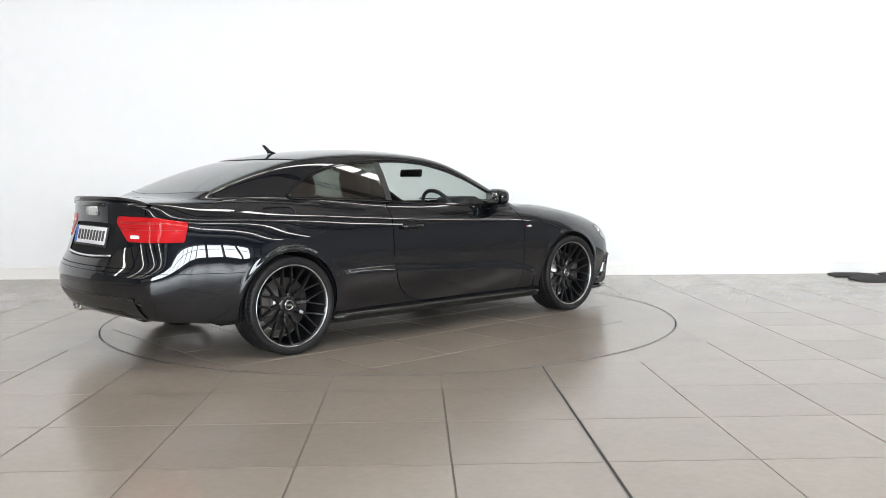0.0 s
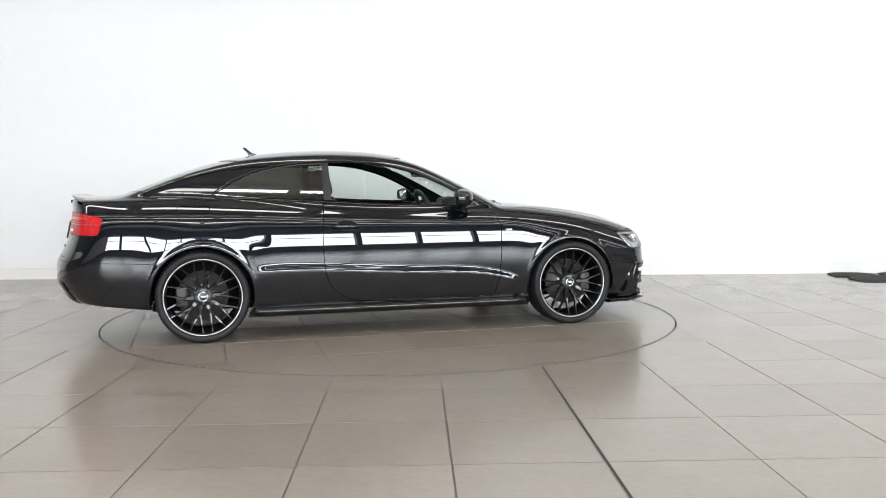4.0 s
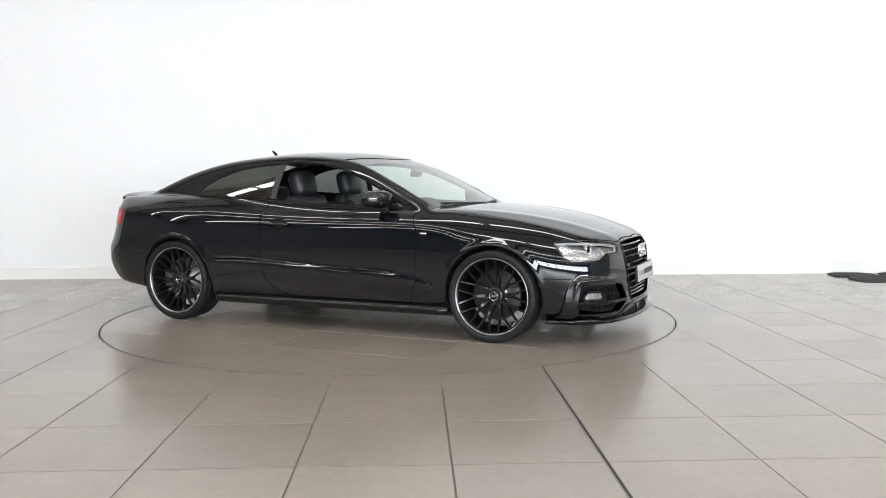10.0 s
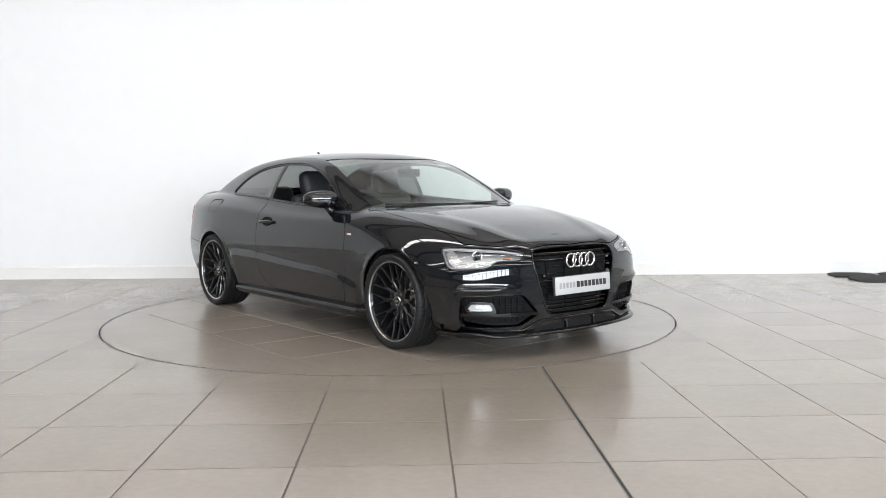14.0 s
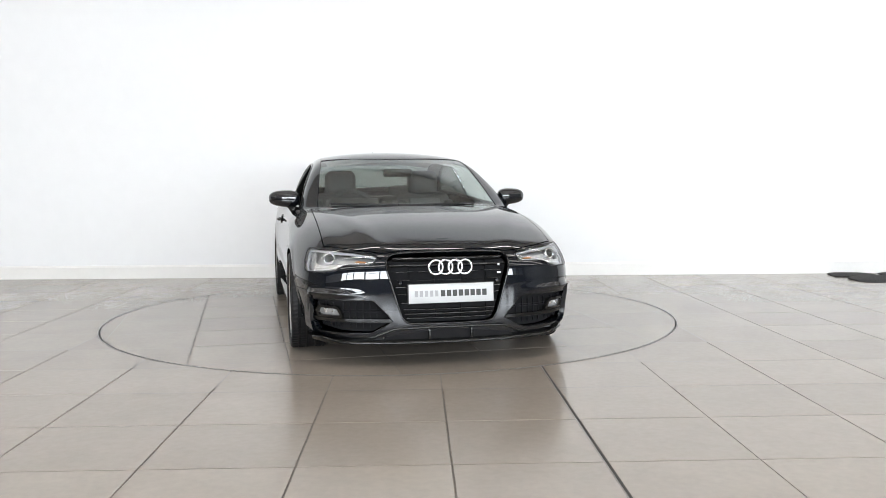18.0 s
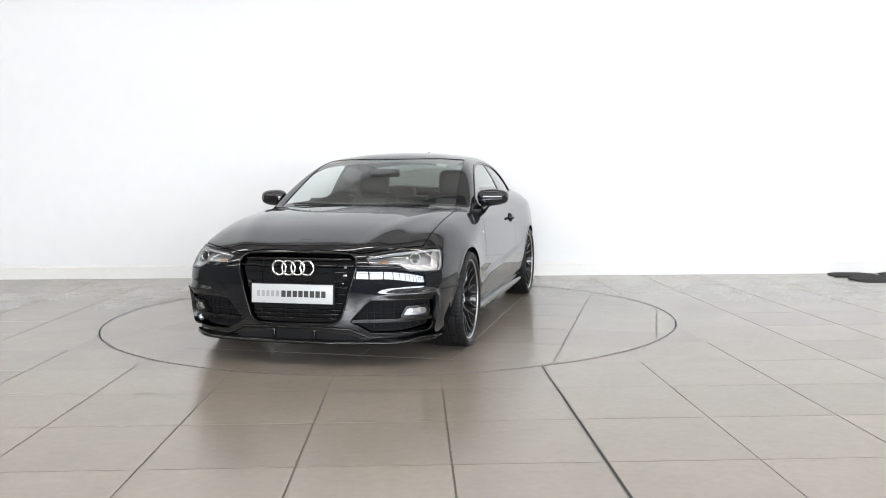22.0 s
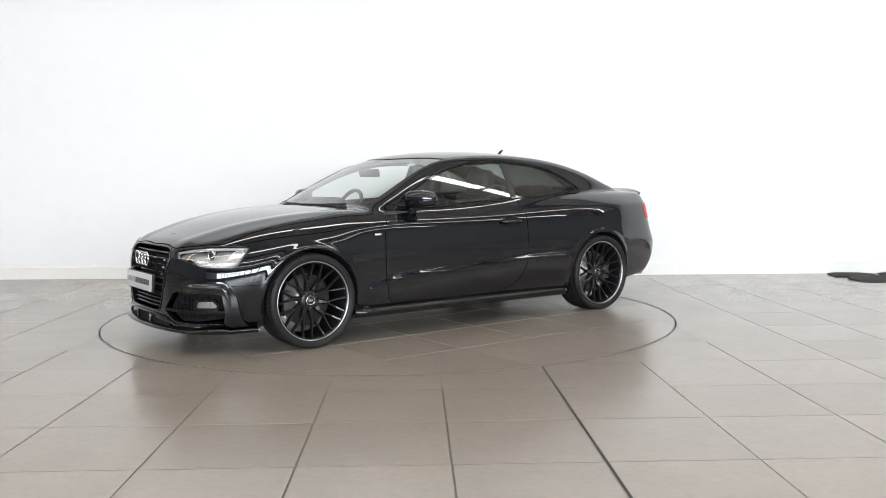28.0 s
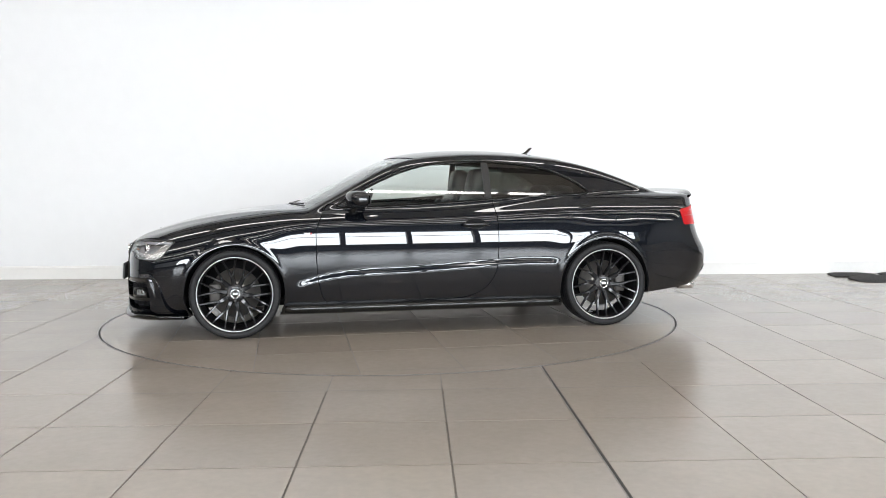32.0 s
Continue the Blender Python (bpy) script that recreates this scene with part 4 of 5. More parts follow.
def build_vents():
    vent = pieces["vent"]
    for sp in (mirrored(vent), vent):
        side = -1 if sp.v[:, 1].mean() < 0 else 1
        v = sp.pushed(-0.050).mesh("side_intake", M_DARK, car, "dark mesh side intake", -0.050)
        sp.piping("intake_frame", M_GLOSSBLACK, v, 0.003, 0.0, "gloss black intake frame")
        f = lambda x, y, z: np.minimum(vent_outline(wrap_front(x, y), z) - 0.004, 0.010 - np.abs(z - 0.284 - 0.02 * (np.abs(y) - 0.6)))
        sp.inside(f).pushed(0.002).mesh("intake_blade", M_GLOSSBLACK, v, "", 0.04)
        # mesh ribs
        for k in range(12):
            z0 = 0.210 + 0.017 * k
            f = lambda x, y, z, z0=z0: np.minimum(vent_outline(wrap_front(x, y), z) - 0.020, 0.0030 - np.abs(z - z0))
            q = sp.inside(f)
            if len(q.t):
                q.pushed(-0.028).mesh("mesh_rib", M_BAR, v, "", 0.012)
        for k in range(22):
            u0 = 0.36 + 0.024 * k
            f = lambda x, y, z, u0=u0: np.minimum(vent_outline(wrap_front(x, y), z) - 0.020, 0.0032 - np.abs(wrap_front(x, y) - u0))
            q = sp.inside(f)
            if len(q.t):
                q.pushed(-0.028).mesh("mesh_rib", M_BAR, v, "", 0.012)
        fog = poly_field([(0.630, 0.308), (0.662, 0.354), (0.800, 0.359), (0.828, 0.332), (0.816, 0.308)], 0)
        q = sp.inside(f_front(fog))
        lamp = q.pushed(-0.008).mesh("fog_light", M_LENS, v, "clear fog light", 0.03)
        q.pushed(-0.024).mesh("fog_bowl", M_LAMPGREY, v, "", -0.02)
        fs = q.inside(lambda x, y, z: 0.016 - np.hypot(wrap_front(x, y) - 0.760, z - 0.334))
        fs.pushed(-0.020).mesh("fog_lens", M_LAMPBOWL, v, "", 0.01)
        fs = q.inside(lambda x, y, z: 0.012 - np.hypot(wrap_front(x, y) - 0.700, z - 0.334))
        fs.pushed(-0.022).mesh("fog_lens", M_LAMPBOWL, v, "", 0.01)
        q2 = sp.inside(f_front(band(fog, -0.014, 0.003)))
        q2.pushed(-0.004).mesh("fog_bezel", M_GLOSSBLACK, v, "", 0.03)


def ring_at(z, x0, angles):
    """The car's outline at height z, by the angle round (x0, 0) from straight ahead."""
    a = np.radians(np.array(angles, float))
    lo, hi = np.full(len(a), 0.05), np.full(len(a), 1.4)
    for _ in range(40):
        r = (lo + hi) / 2
        inside = car_field(x0 + r * np.cos(a), r * np.sin(a), np.full(len(a), z)) < 0
        lo, hi = np.where(inside, r, lo), np.where(inside, hi, r)
    r = (lo + hi) / 2
    return np.stack([x0 + r * np.cos(a), r * np.sin(a)], 1)


def front_x(y, z):
    """Where the nose lies at (y, z)."""
    lo, hi = 1.2, 2.5
    for _ in range(40):
        x = (lo + hi) / 2
        if car_field(np.array([x]), np.array([y]), np.array([z]))[0] < 0:
            lo = x
        else:
            hi = x
    return lo


def build_bumper_blades():
    """Upright fins beside the side intakes, flaring out towards the splitter."""
    n = 12
    rows = []
    for k in range(n + 1):
        z = 0.445 - 0.260 * k / n
        ring = ring_at(z, 1.62, np.linspace(4, 84, 161))
        s = wrap_front(ring[:, 0], ring[:, 1])
        tang = np.gradient(ring, axis=0)
        nrm = np.stack([tang[:, 1], -tang[:, 0]], 1)
        nrm /= np.linalg.norm(nrm, axis=1)[:, None]
        out = 0.003 + 0.030 * (k / n) ** 1.3
        narrow = 0.030 * max(0.0, 1 - k / 4) ** 2
        row = []
        for q, d in ((0.960 - narrow, -0.004), (0.950 - narrow, out), (0.874, out + 0.004), (0.866, -0.006)):
            x, y, a, b = [np.interp(q, s, c) for c in (ring[:, 0], ring[:, 1], nrm[:, 0], nrm[:, 1])]
            row.append((x + a * d, y + b * d, z))
        rows.append(row)
    for side in (-1, 1):
        bm = sheet(lambda u, v: Vector((rows[round(u * n)][round(v * 3)][0], side * rows[round(u * n)][round(v * 3)][1], rows[round(u * n)][round(v * 3)][2])), n, 3)
        bmesh.ops.recalc_face_normals(bm, faces=bm.faces)
        for e in bm.edges:
            e.smooth = e.calc_face_angle(0.0) < 0.5
        part("bumper_blade", bm, M_PAINT, car, "gloss black upright bumper fin")


def build_splitter():
    ang = np.linspace(-82, 82, 83)
    ring = ring_at(0.20, 1.62, ang)
    tang = np.gradient(ring, axis=0)
    nrm = np.stack([tang[:, 1], -tang[:, 0]], 1)
    nrm /= np.linalg.norm(nrm, axis=1)[:, None]

    def blade(u, v):
        i = round(u * 82)
        k = abs(ang[i]) / 82
        reach = 0.040 * (1 - 0.75 * k ** 2)
        prof = [(-0.16, 0.168), (-0.004, 0.168), (reach * 0.7, 0.160), (reach, 0.150), (reach * 0.9, 0.141), (-0.01, 0.136), (-0.16, 0.138)]
        d, z = prof[round(v * 6)]
        corner = math.exp(-((abs(ring[i, 1]) - 0.74) / 0.07) ** 2)
        return Vector((ring[i, 0] + nrm[i, 0] * d, ring[i, 1] + nrm[i, 1] * d, z + (0.020 * corner if 1 < v * 6 < 5 else 0)))
    bm = sheet(blade, 82, 6)
    bmesh.ops.recalc_face_normals(bm, faces=bm.faces)
    part("front_splitter", bm, M_GLOSSBLACK, car, "gloss black front splitter")
    # slot above the splitter
    part("lower_intake", sheet(lambda u, v: Vector((front_x(-0.40 + 0.80 * u, 0.19) + 0.004, (-0.40 + 0.80 * u) * (1 - 0.16 * v), 0.166 + 0.058 * v)), 24, 2), M_DARK, car, "dark lower intake slot")
    pts = [(-0.68, 0.186), (-0.46, 0.178), (-0.345, 0.228), (-0.2, 0.234), (0.0, 0.235), (0.2, 0.234), (0.345, 0.228), (0.46, 0.178), (0.68, 0.186)]
    part("intake_lip", tube([(front_x(y, z) + 0.004, y, z) for y, z in pts], 0.009, 8), M_GLOSSBLACK, car)
    for s in (-1, 1):
        part("splitter_stay", box(pose(front_x(0.13, 0.19) + 0.010, s * 0.13, 0.196), 0.03, 0.012, 0.06, 0.003), M_GLOSSBLACK, car)
    for s in (-1, 1):
        prof = [(0.850, 0.236), (0.884, 0.226), (0.897, 0.214), (0.900, 0.192), (0.886, 0.168), (0.83, 0.158)]

        def skirt(u, v):
            y, z = prof[round(v * 5)]
            x = -1.03 + 2.06 * u
            end = 1 - max(0.0, abs(2 * u - 1) - 0.93) / 0.07
            return Vector((x, s * (y - 0.03 * (1 - end) ** 2), z))
        bm = sheet(skirt, 40, 5)
        bmesh.ops.recalc_face_normals(bm, faces=bm.faces)
        part("skirt_blade", bm, M_GLOSSBLACK, car, "gloss black side skirt blade")


def build_rear():
    n = 40

    def lip(u, v):
        y = -0.62 + 1.24 * u
        e = -2.416 + 0.28 * abs(y) ** 2.2 + float(rear_prof(0.98))
        prof = [(0.16, 1.004), (0.08, 1.012), (0.016, 1.026), (-0.002, 1.030), (0.000, 1.018), (0.04, 0.985)]
        dx, z = prof[round(v * 5)]
        fade = 1 - abs(2 * u - 1) ** 6
        return Vector((e + dx, y, z - 0.034 * (1 - fade) - 0.02 * abs(y) ** 2))
    part("boot_spoiler", sheet(lip, n, 5), M_PAINT, car, "slim boot lip spoiler")
    e = -2.416 + float(rear_prof(0.97))
    part("brake_light", box(pose(e + 0.004, 0, 0.978), 0.02, 0.36, 0.024, 0.005), M_GLOSSBLACK, car, "smoked black high brake light")
    for i in range(4):
        cy = (i - 1.5) * 0.045
        x = -2.416 + float(rear_prof(0.935)) - 0.004
        pts = [(x, cy + 0.030 * math.cos(a), 0.937 + 0.026 * math.sin(a)) for a in [2 * math.pi * k / 32 for k in range(32)]]
        part("ring", tube(pts, 0.005, 8, closed=True), M_CHROME, car, "chrome ring")
    # handle bar under the plate
    pts = [(-2.416 + 0.28 * abs(y) ** 2.2 + float(rear_prof(0.655)) + 0.004, y, 0.655 + 0.10 * y * y) for y in [-0.36 + 0.06 * k for k in range(13)]]
    part("boot_handle_strip", tube(pts, 0.009, 8), M_CHROME, car, "chrome strip below the rear plate")
    # chrome letters, as plain bars
    for y0, z0, k in ((0.335, 0.765, 2), (-0.345, 0.765, 3)):
        for i in range(k):
            part("badge_bar", box(pose(-2.416 + float(rear_prof(z0)) + 0.050, y0 + (i - k / 2) * 0.022, z0), 0.012, 0.014, 0.022, 0.003), M_CHROME, car, "chrome badge bar")
    # lower apron between two lips
    def tail_x(y, z):
        return -2.416 + 0.28 * abs(y) ** 2.2 + float(rear_prof(z))

    def apron(u, v):
        y = -0.64 + 1.28 * u
        low = 0.335 - 0.05 * max(0.0, abs(y) - 0.48) / 0.16
        z = low + (0.428 - low) * v
        return Vector((tail_x(y, z) - 0.005, y, z))
    part("diffuser", sheet(apron, 40, 6), M_TRIM, car, "satin black rear diffuser")
    for zs, rad, name in (((0.428, 0.429, 0.428, 0.41, 0.385), 0.005, "diffuser_edge"), ((0.332, 0.332, 0.326, 0.29, 0.25), 0.011, "diffuser_lip")):
        half = list(zip((0.0, 0.26, 0.48, 0.66, 0.76), zs))
        line = spline([y for y, z in half], [z for y, z in half])
        pts = []
        for k in range(-22, 23):
            y = 0.76 * k / 22
            z = float(line(abs(y)))
            ring = ring_at(z, -1.6, [180 - math.degrees(math.atan2(y, 0.75))])[0]
            pts.append((ring[0] - 0.003, ring[1], z))
        part(name, tube(pts, rad, 8), M_GLOSSBLACK, car, "gloss black lip of the rear bumper")
    for dy in (-0.045, 0.045):
        m = pose(-2.20, 0.56 + dy, 0.262)
        part("exhaust_tip", lathe_y([(0.030, 0.10), (0.036, 0.10), (0.038, -0.02), (0.034, -0.025), (0.031, 0.02)], 24, m @ pose(0, 0, 0, 0, 0, -90)), M_CHROME, car, "chrome exhaust tip")


# ---------------- wheels ----------------
def bar_between(bm, r0, a0, r1, a1, w0, w1, y0, y1, depth):
    p0, p1 = Vector((r0 * math.sin(a0), 0, r0 * math.cos(a0))), Vector((r1 * math.sin(a1), 0, r1 * math.cos(a1)))
    t = (p1 - p0).normalized()
    s = Vector((t.z, 0, -t.x))
    rings = []
    n = 4
    for k in range(n + 1):
        f = k / n
        p = p0.lerp(p1, f)
        w = w0 + (w1 - w0) * f
        y = y0 + (y1 - y0) * f - 0.010 * 4 * f * (1 - f) * 0.5
        prof = [(-0.55, -depth), (-0.5, -0.006), (-0.33, 0), (0.33, 0), (0.5, -0.006), (0.55, -depth)]
        rings.append([bm.verts.new(p + s * (q * w) + Vector((0, y + d, 0))) for q, d in prof])
    for A, B in zip(rings, rings[1:]):
        for k in range(5):
            bm.faces.new((A[k], A[k + 1], B[k + 1], B[k]))
    bm.faces.new(rings[0])
    bm.faces.new(rings[-1][::-1])


def build_wheel(x, side, turn):
    m = pose(x, side * 0.793, HUB_Z, 0, 0, 0 if side > 0 else 180)
    rim = part("wheel", lathe_y([(0.264, 0.112), (0.254, 0.108), (0.248, 0.09), (0.243, 0.02), (0.228, -0.06), (0.24, -0.11), (0.262, -0.115)], 72), M_RIM, car, "gloss black multi-spoke alloy wheel")
    rim.matrix_basis = m
    tread = [(0.264, 0.112), (0.270, 0.122), (0.279, 0.1275), (0.292, 0.129), (0.304, 0.1270), (0.3125, 0.123), (0.3172, 0.116), (0.3190, 0.106), (0.3195, 0.095)]
    for g in (0.078, 0.028, -0.028, -0.078):
        tread += [(0.3195, g + 0.010), (0.3195, g + 0.0055), (0.3125, g + 0.005), (0.3125, g - 0.005), (0.3195, g - 0.0055), (0.3195, g - 0.010)]
    tread += [(0.3192, -0.095), (0.317, -0.108), (0.3115, -0.119), (0.290, -0.128), (0.268, -0.121), (0.262, -0.112)]
    n = len(tread) - 1

    def tyre_pt(u, v):
        r, y = tread[round(v * n)]
        k = int(round(u * 216)) % 3
        if r > 0.308 and abs(y) > 0.036 and k == 0:
            r -= 0.005 if abs(y) > 0.08 else 0.003
        q = u * 2 * math.pi + (abs(y) - 0.06) * 0.5
        return Vector((r * math.cos(q), y, r * math.sin(q)))
    part("tyre", sheet(tyre_pt, 216, n, True), M_TYRE, rim, "black low-profile tyre")
    for rr, yy in ((0.300, 0.1278), (0.282, 0.1262)):
        part("sidewall_rib", tube([(rr * math.cos(q), yy, rr * math.sin(q)) for q in [2 * math.pi * k / 72 for k in range(72)]], 0.0018, 5, closed=True), M_TYRE, rim)
    part("rim_lip", lathe_y([(0.2585, 0.110), (0.2605, 0.1165), (0.2650, 0.1185), (0.2680, 0.116), (0.2680, 0.110)], 96), M_LIP, rim, "polished silver rim lip")
    for k in range(10):
        bm = bmesh.new()
        a = 2 * math.pi * (k + turn) / 10
        bar_between(bm, 0.044, a, 0.142, a, 0.038, 0.024, 0.056, 0.080, 0.035)
        for s in (-1, 1):
            bar_between(bm, 0.126, a + s * 0.030, 0.259, a + s * 0.192, 0.0150, 0.0125, 0.078, 0.108, 0.022)
        bmesh.ops.recalc_face_normals(bm, faces=bm.faces)
        flat_part("spoke", bm, M_RIM, rim)
    part("hub", lathe_y([(0.064, 0.00), (0.070, 0.038), (0.066, 0.056), (0.050, 0.060), (0.034, 0.061), (0.0005, 0.061)], 40), M_RIM, rim)
    part("hub_cap", lathe_y([(0.033, 0.061), (0.033, 0.067), (0.029, 0.0705), (0.012, 0.0725), (0.0005, 0.073)], 32), M_GLOSSBLACK, rim)
    part("hub_cap_ring", lathe_y([(0.0275, 0.0695), (0.030, 0.0725), (0.033, 0.0695), (0.0335, 0.066)], 32), M_CHROME, rim, "chrome ring of the hub cap")
    for i in range(2):
        flat_part("hub_badge", box(pose((i - 0.5) * 0.018, 0.0735, 0), 0.013, 0.002, 0.014, 0.0), M_LIP, rim)
    for k in range(5):
        a = 2 * math.pi * (k + 0.5) / 5
        part("wheel_bolt", lathe_y([(0.010, 0.05), (0.010, 0.066), (0.007, 0.068), (0.0005, 0.068)], 12, pose(0.052 * math.sin(a), 0, 0.052 * math.cos(a))), M_TRIM, rim)
    part("brake_disc", lathe_y([(0.06, 0.012), (0.090, 0.012), (0.090, 0.004), (0.175, 0.004), (0.175, -0.018), (0.06, -0.018)], 56), M_DISC, rim, "grey iron brake disc")
    ca = math.pi * (0.5 if x > 0 else -0.5) * side
    bm = sheet(lambda u, v: Vector(((0.108 + 0.062 * (v if v < 0.5 else 1 - v) * 2) * math.sin(ca + (u - 0.5) * 0.95), 0.034 - 0.045 * v, (0.108 + 0.066 * math.sin(v * math.pi)) * math.cos(ca + (u - 0.5) * 0.95))), 12, 6)
    add_box(bm, Matrix.Rotation(ca, 4, "Y") @ pose(0, 0.012, 0.145), 0.14, 0.05, 0.075, 0.012)
    part("brake_caliper", bm, M_CALIPER, rim, "grey brake caliper")
    # inner wheel house
    bm = sheet(lambda u, v: Vector((x + 0.356 * math.cos(math.pi * (1.12 * u - 0.06)), side * (0.50 + 0.385 * v), HUB_Z + 0.356 * math.sin(math.pi * (1.12 * u - 0.06)))), 32, 2)
    part("wheel_arch_liner", bm, M_DARK, car, "black wheel arch liner")
    bm = sheet(lambda u, v: Vector((x + 0.356 * v * math.cos(2 * math.pi * u), side * 0.52, max(0.25, HUB_Z + 0.356 * v * math.sin(2 * math.pi * u)))), 40, 1, True)
    part("wheel_house", bm, M_DARK, car)


# ---------------- outside fittings ----------------
def build_mirrors():
    for s in (-1, 1):
        c = Vector((0.485, s * 0.905, 0.982))

        def shell_pt(u, v):
            a, b = 2 * math.pi * u, math.pi * (v - 0.5)
            e = 0.72
            cs = lambda q: math.copysign(abs(math.cos(q)) ** e, math.cos(q))
            sn = lambda q: math.copysign(abs(math.sin(q)) ** e, math.sin(q))
            yy, zz, xx = 0.116 * cs(b) * cs(a), 0.064 * cs(b) * sn(a), sn(b)
            k = 1 - 0.16 * (yy * 1.0 / 0.108) * (1 if zz < 0 else 0.4)
            zz *= k
            xx = 0.090 * xx if xx > 0 else 0.046 * xx
            xx -= 0.030 * (yy / 0.108) * 1.0
            return c + Vector((xx, s * yy, zz))
        bm = sheet(shell_pt, 40, 20, True)
        bmesh.ops.remove_doubles(bm, verts=bm.verts, dist=0.0005)
        bmesh.ops.recalc_face_normals(bm, faces=bm.faces)
        mir = part("wing_mirror", bm, M_PAINT, car, "gloss black wing mirror")
        out = rounded([(-0.088, -0.044), (0.085, -0.038), (0.085, 0.038), (-0.088, 0.046)], 0.03, 5)
        tilt = Matrix.Translation(c + Vector((-0.047, 0, 0))) @ Matrix.Rotation(s * 0.27, 4, "Z")
        part("mirror_glass", prism([(p, q) for p, q in out], 0.004, lambda u, v, w: tilt @ Vector((w - 0.002, s * u, v))), M_MIRROR, mir)
        part("mirror_rim", tube([tilt @ Vector((-0.001, s * u * 1.02, v * 1.03)) for u, v in out], 0.005, 6, closed=True), M_TRIM, mir)
        pts = [(0.500, s * 0.880, 0.950), (0.512, s * 0.860, 0.928), (0.522, s * 0.842, 0.906), (0.530, s * 0.822, 0.885)]
        part("mirror_arm", tube(pts, [0.032, 0.026, 0.028, 0.036], 12), M_GLOSSBLACK, mir)
        lamp = [(c.x + 0.062 - 0.045 * (k / 8) ** 2 - 0.03 * (k / 8 * 1.7 - 0.7), s * (c.y * s - 0.07 + 0.16 * k / 8), c.z - 0.004) for k in range(9)]
        part("mirror_indicator", tube([(p[0] + 0.012, p[1], p[2]) for p in lamp], 0.004, 6), M_LAMPBOWL, mir)


def surface_y(x, z):
    return float(side_y(np.array([x]), np.array([z]))[0])


def build_door_fittings():
    for door, s in zip(pieces["doors"], (-1, 1)):
        zc = 0.789
        pts = [(-0.475 + 0.212 * k / 10, s * (surface_y(-0.37, zc) + 0.006 + 0.030 * math.sin(math.pi * min(1, max(0, (k / 10)))) ** 0.45), zc + 0.002 * math.sin(math.pi * k / 10)) for k in range(11)]
        bm = tube(pts, [0.009, 0.0125, 0.0135, 0.0135, 0.013, 0.013, 0.013, 0.0135, 0.0135, 0.0125, 0.009], 10)
        part("door_handle", bm, M_PAINT, door, "gloss black door handle")
        # near-flat dark disc stands in for the shaded dish behind the handle
        bm = sheet(lambda u, v: Vector((-0.368 + 0.078 * v * math.cos(2 * math.pi * u), s * (surface_y(-0.368, zc + 0.036 * v * math.sin(2 * math.pi * u)) + 0.0015 + 0.001 * v), zc + 0.004 + 0.036 * v * math.sin(2 * math.pi * u))), 32, 4, True)
        part("cup_shade", bm, M_DARK, door, "dark disc for the shade in the cup behind the door handle")
        # thin ring added to draw the highlight along the cup's edge
        rim = [(-0.368 + 0.078 * math.cos(a), s * (surface_y(-0.368, zc + 0.004 + 0.036 * math.sin(a)) + 0.003), zc + 0.004 + 0.036 * math.sin(a)) for a in [2 * math.pi * k / 32 for k in range(32)]]
        part("cup_highlight_ring", tube(rim, 0.0035, 6, closed=True), M_GLOSSBLACK, door)
        part("handle_lock", lathe_y([(0.007, 0.0), (0.007, 0.004), (0.0005, 0.005)], 14, pose(-0.462, s * (surface_y(-0.462, zc) + 0.018), zc, 0, 0, 0 if s > 0 else 180)), M_CHROME, door)
        # inner door card
        bm = bmesh.new()
        add_box(bm, pose(0.13, s * 0.80, 0.60), 1.26, 0.05, 0.60, 0.02)
        add_box(bm, pose(0.05, s * 0.745, 0.68), 0.62, 0.08, 0.06, 0.02)
        part("door_card", bm, M_INTERIOR, door, "dark inner door card")
        if s > 0:
            pieces["door_glass"].pushed(-0.003).mesh("door_window", M_GLASS, door, "closed clear door window", 0.003)
        for k, (w, mt) in enumerate(((0.012, M_BADGERED), (0.044, M_WHITE))):
            x = 0.834 if k == 0 else 0.863
            part("wing_badge", box(pose(x, s * (surface_y(x, 0.742) + 0.001), 0.742), w, 0.004, 0.012, 0.001), mt, car, "small red and white wing badge")
    # fuel flap outline on the right
    pts = rounded([(-1.540, 0.950), (-1.520, 0.846), (-1.318, 0.846), (-1.312, 0.950)], 0.035, 5)
    part("fuel_flap_joint", tube([(x, -(surface_y(x, z) - 0.0012), z) for x, z in pts], 0.0022, 6, closed=True), M_DARK, car, "thin round-cornered fuel flap joint")


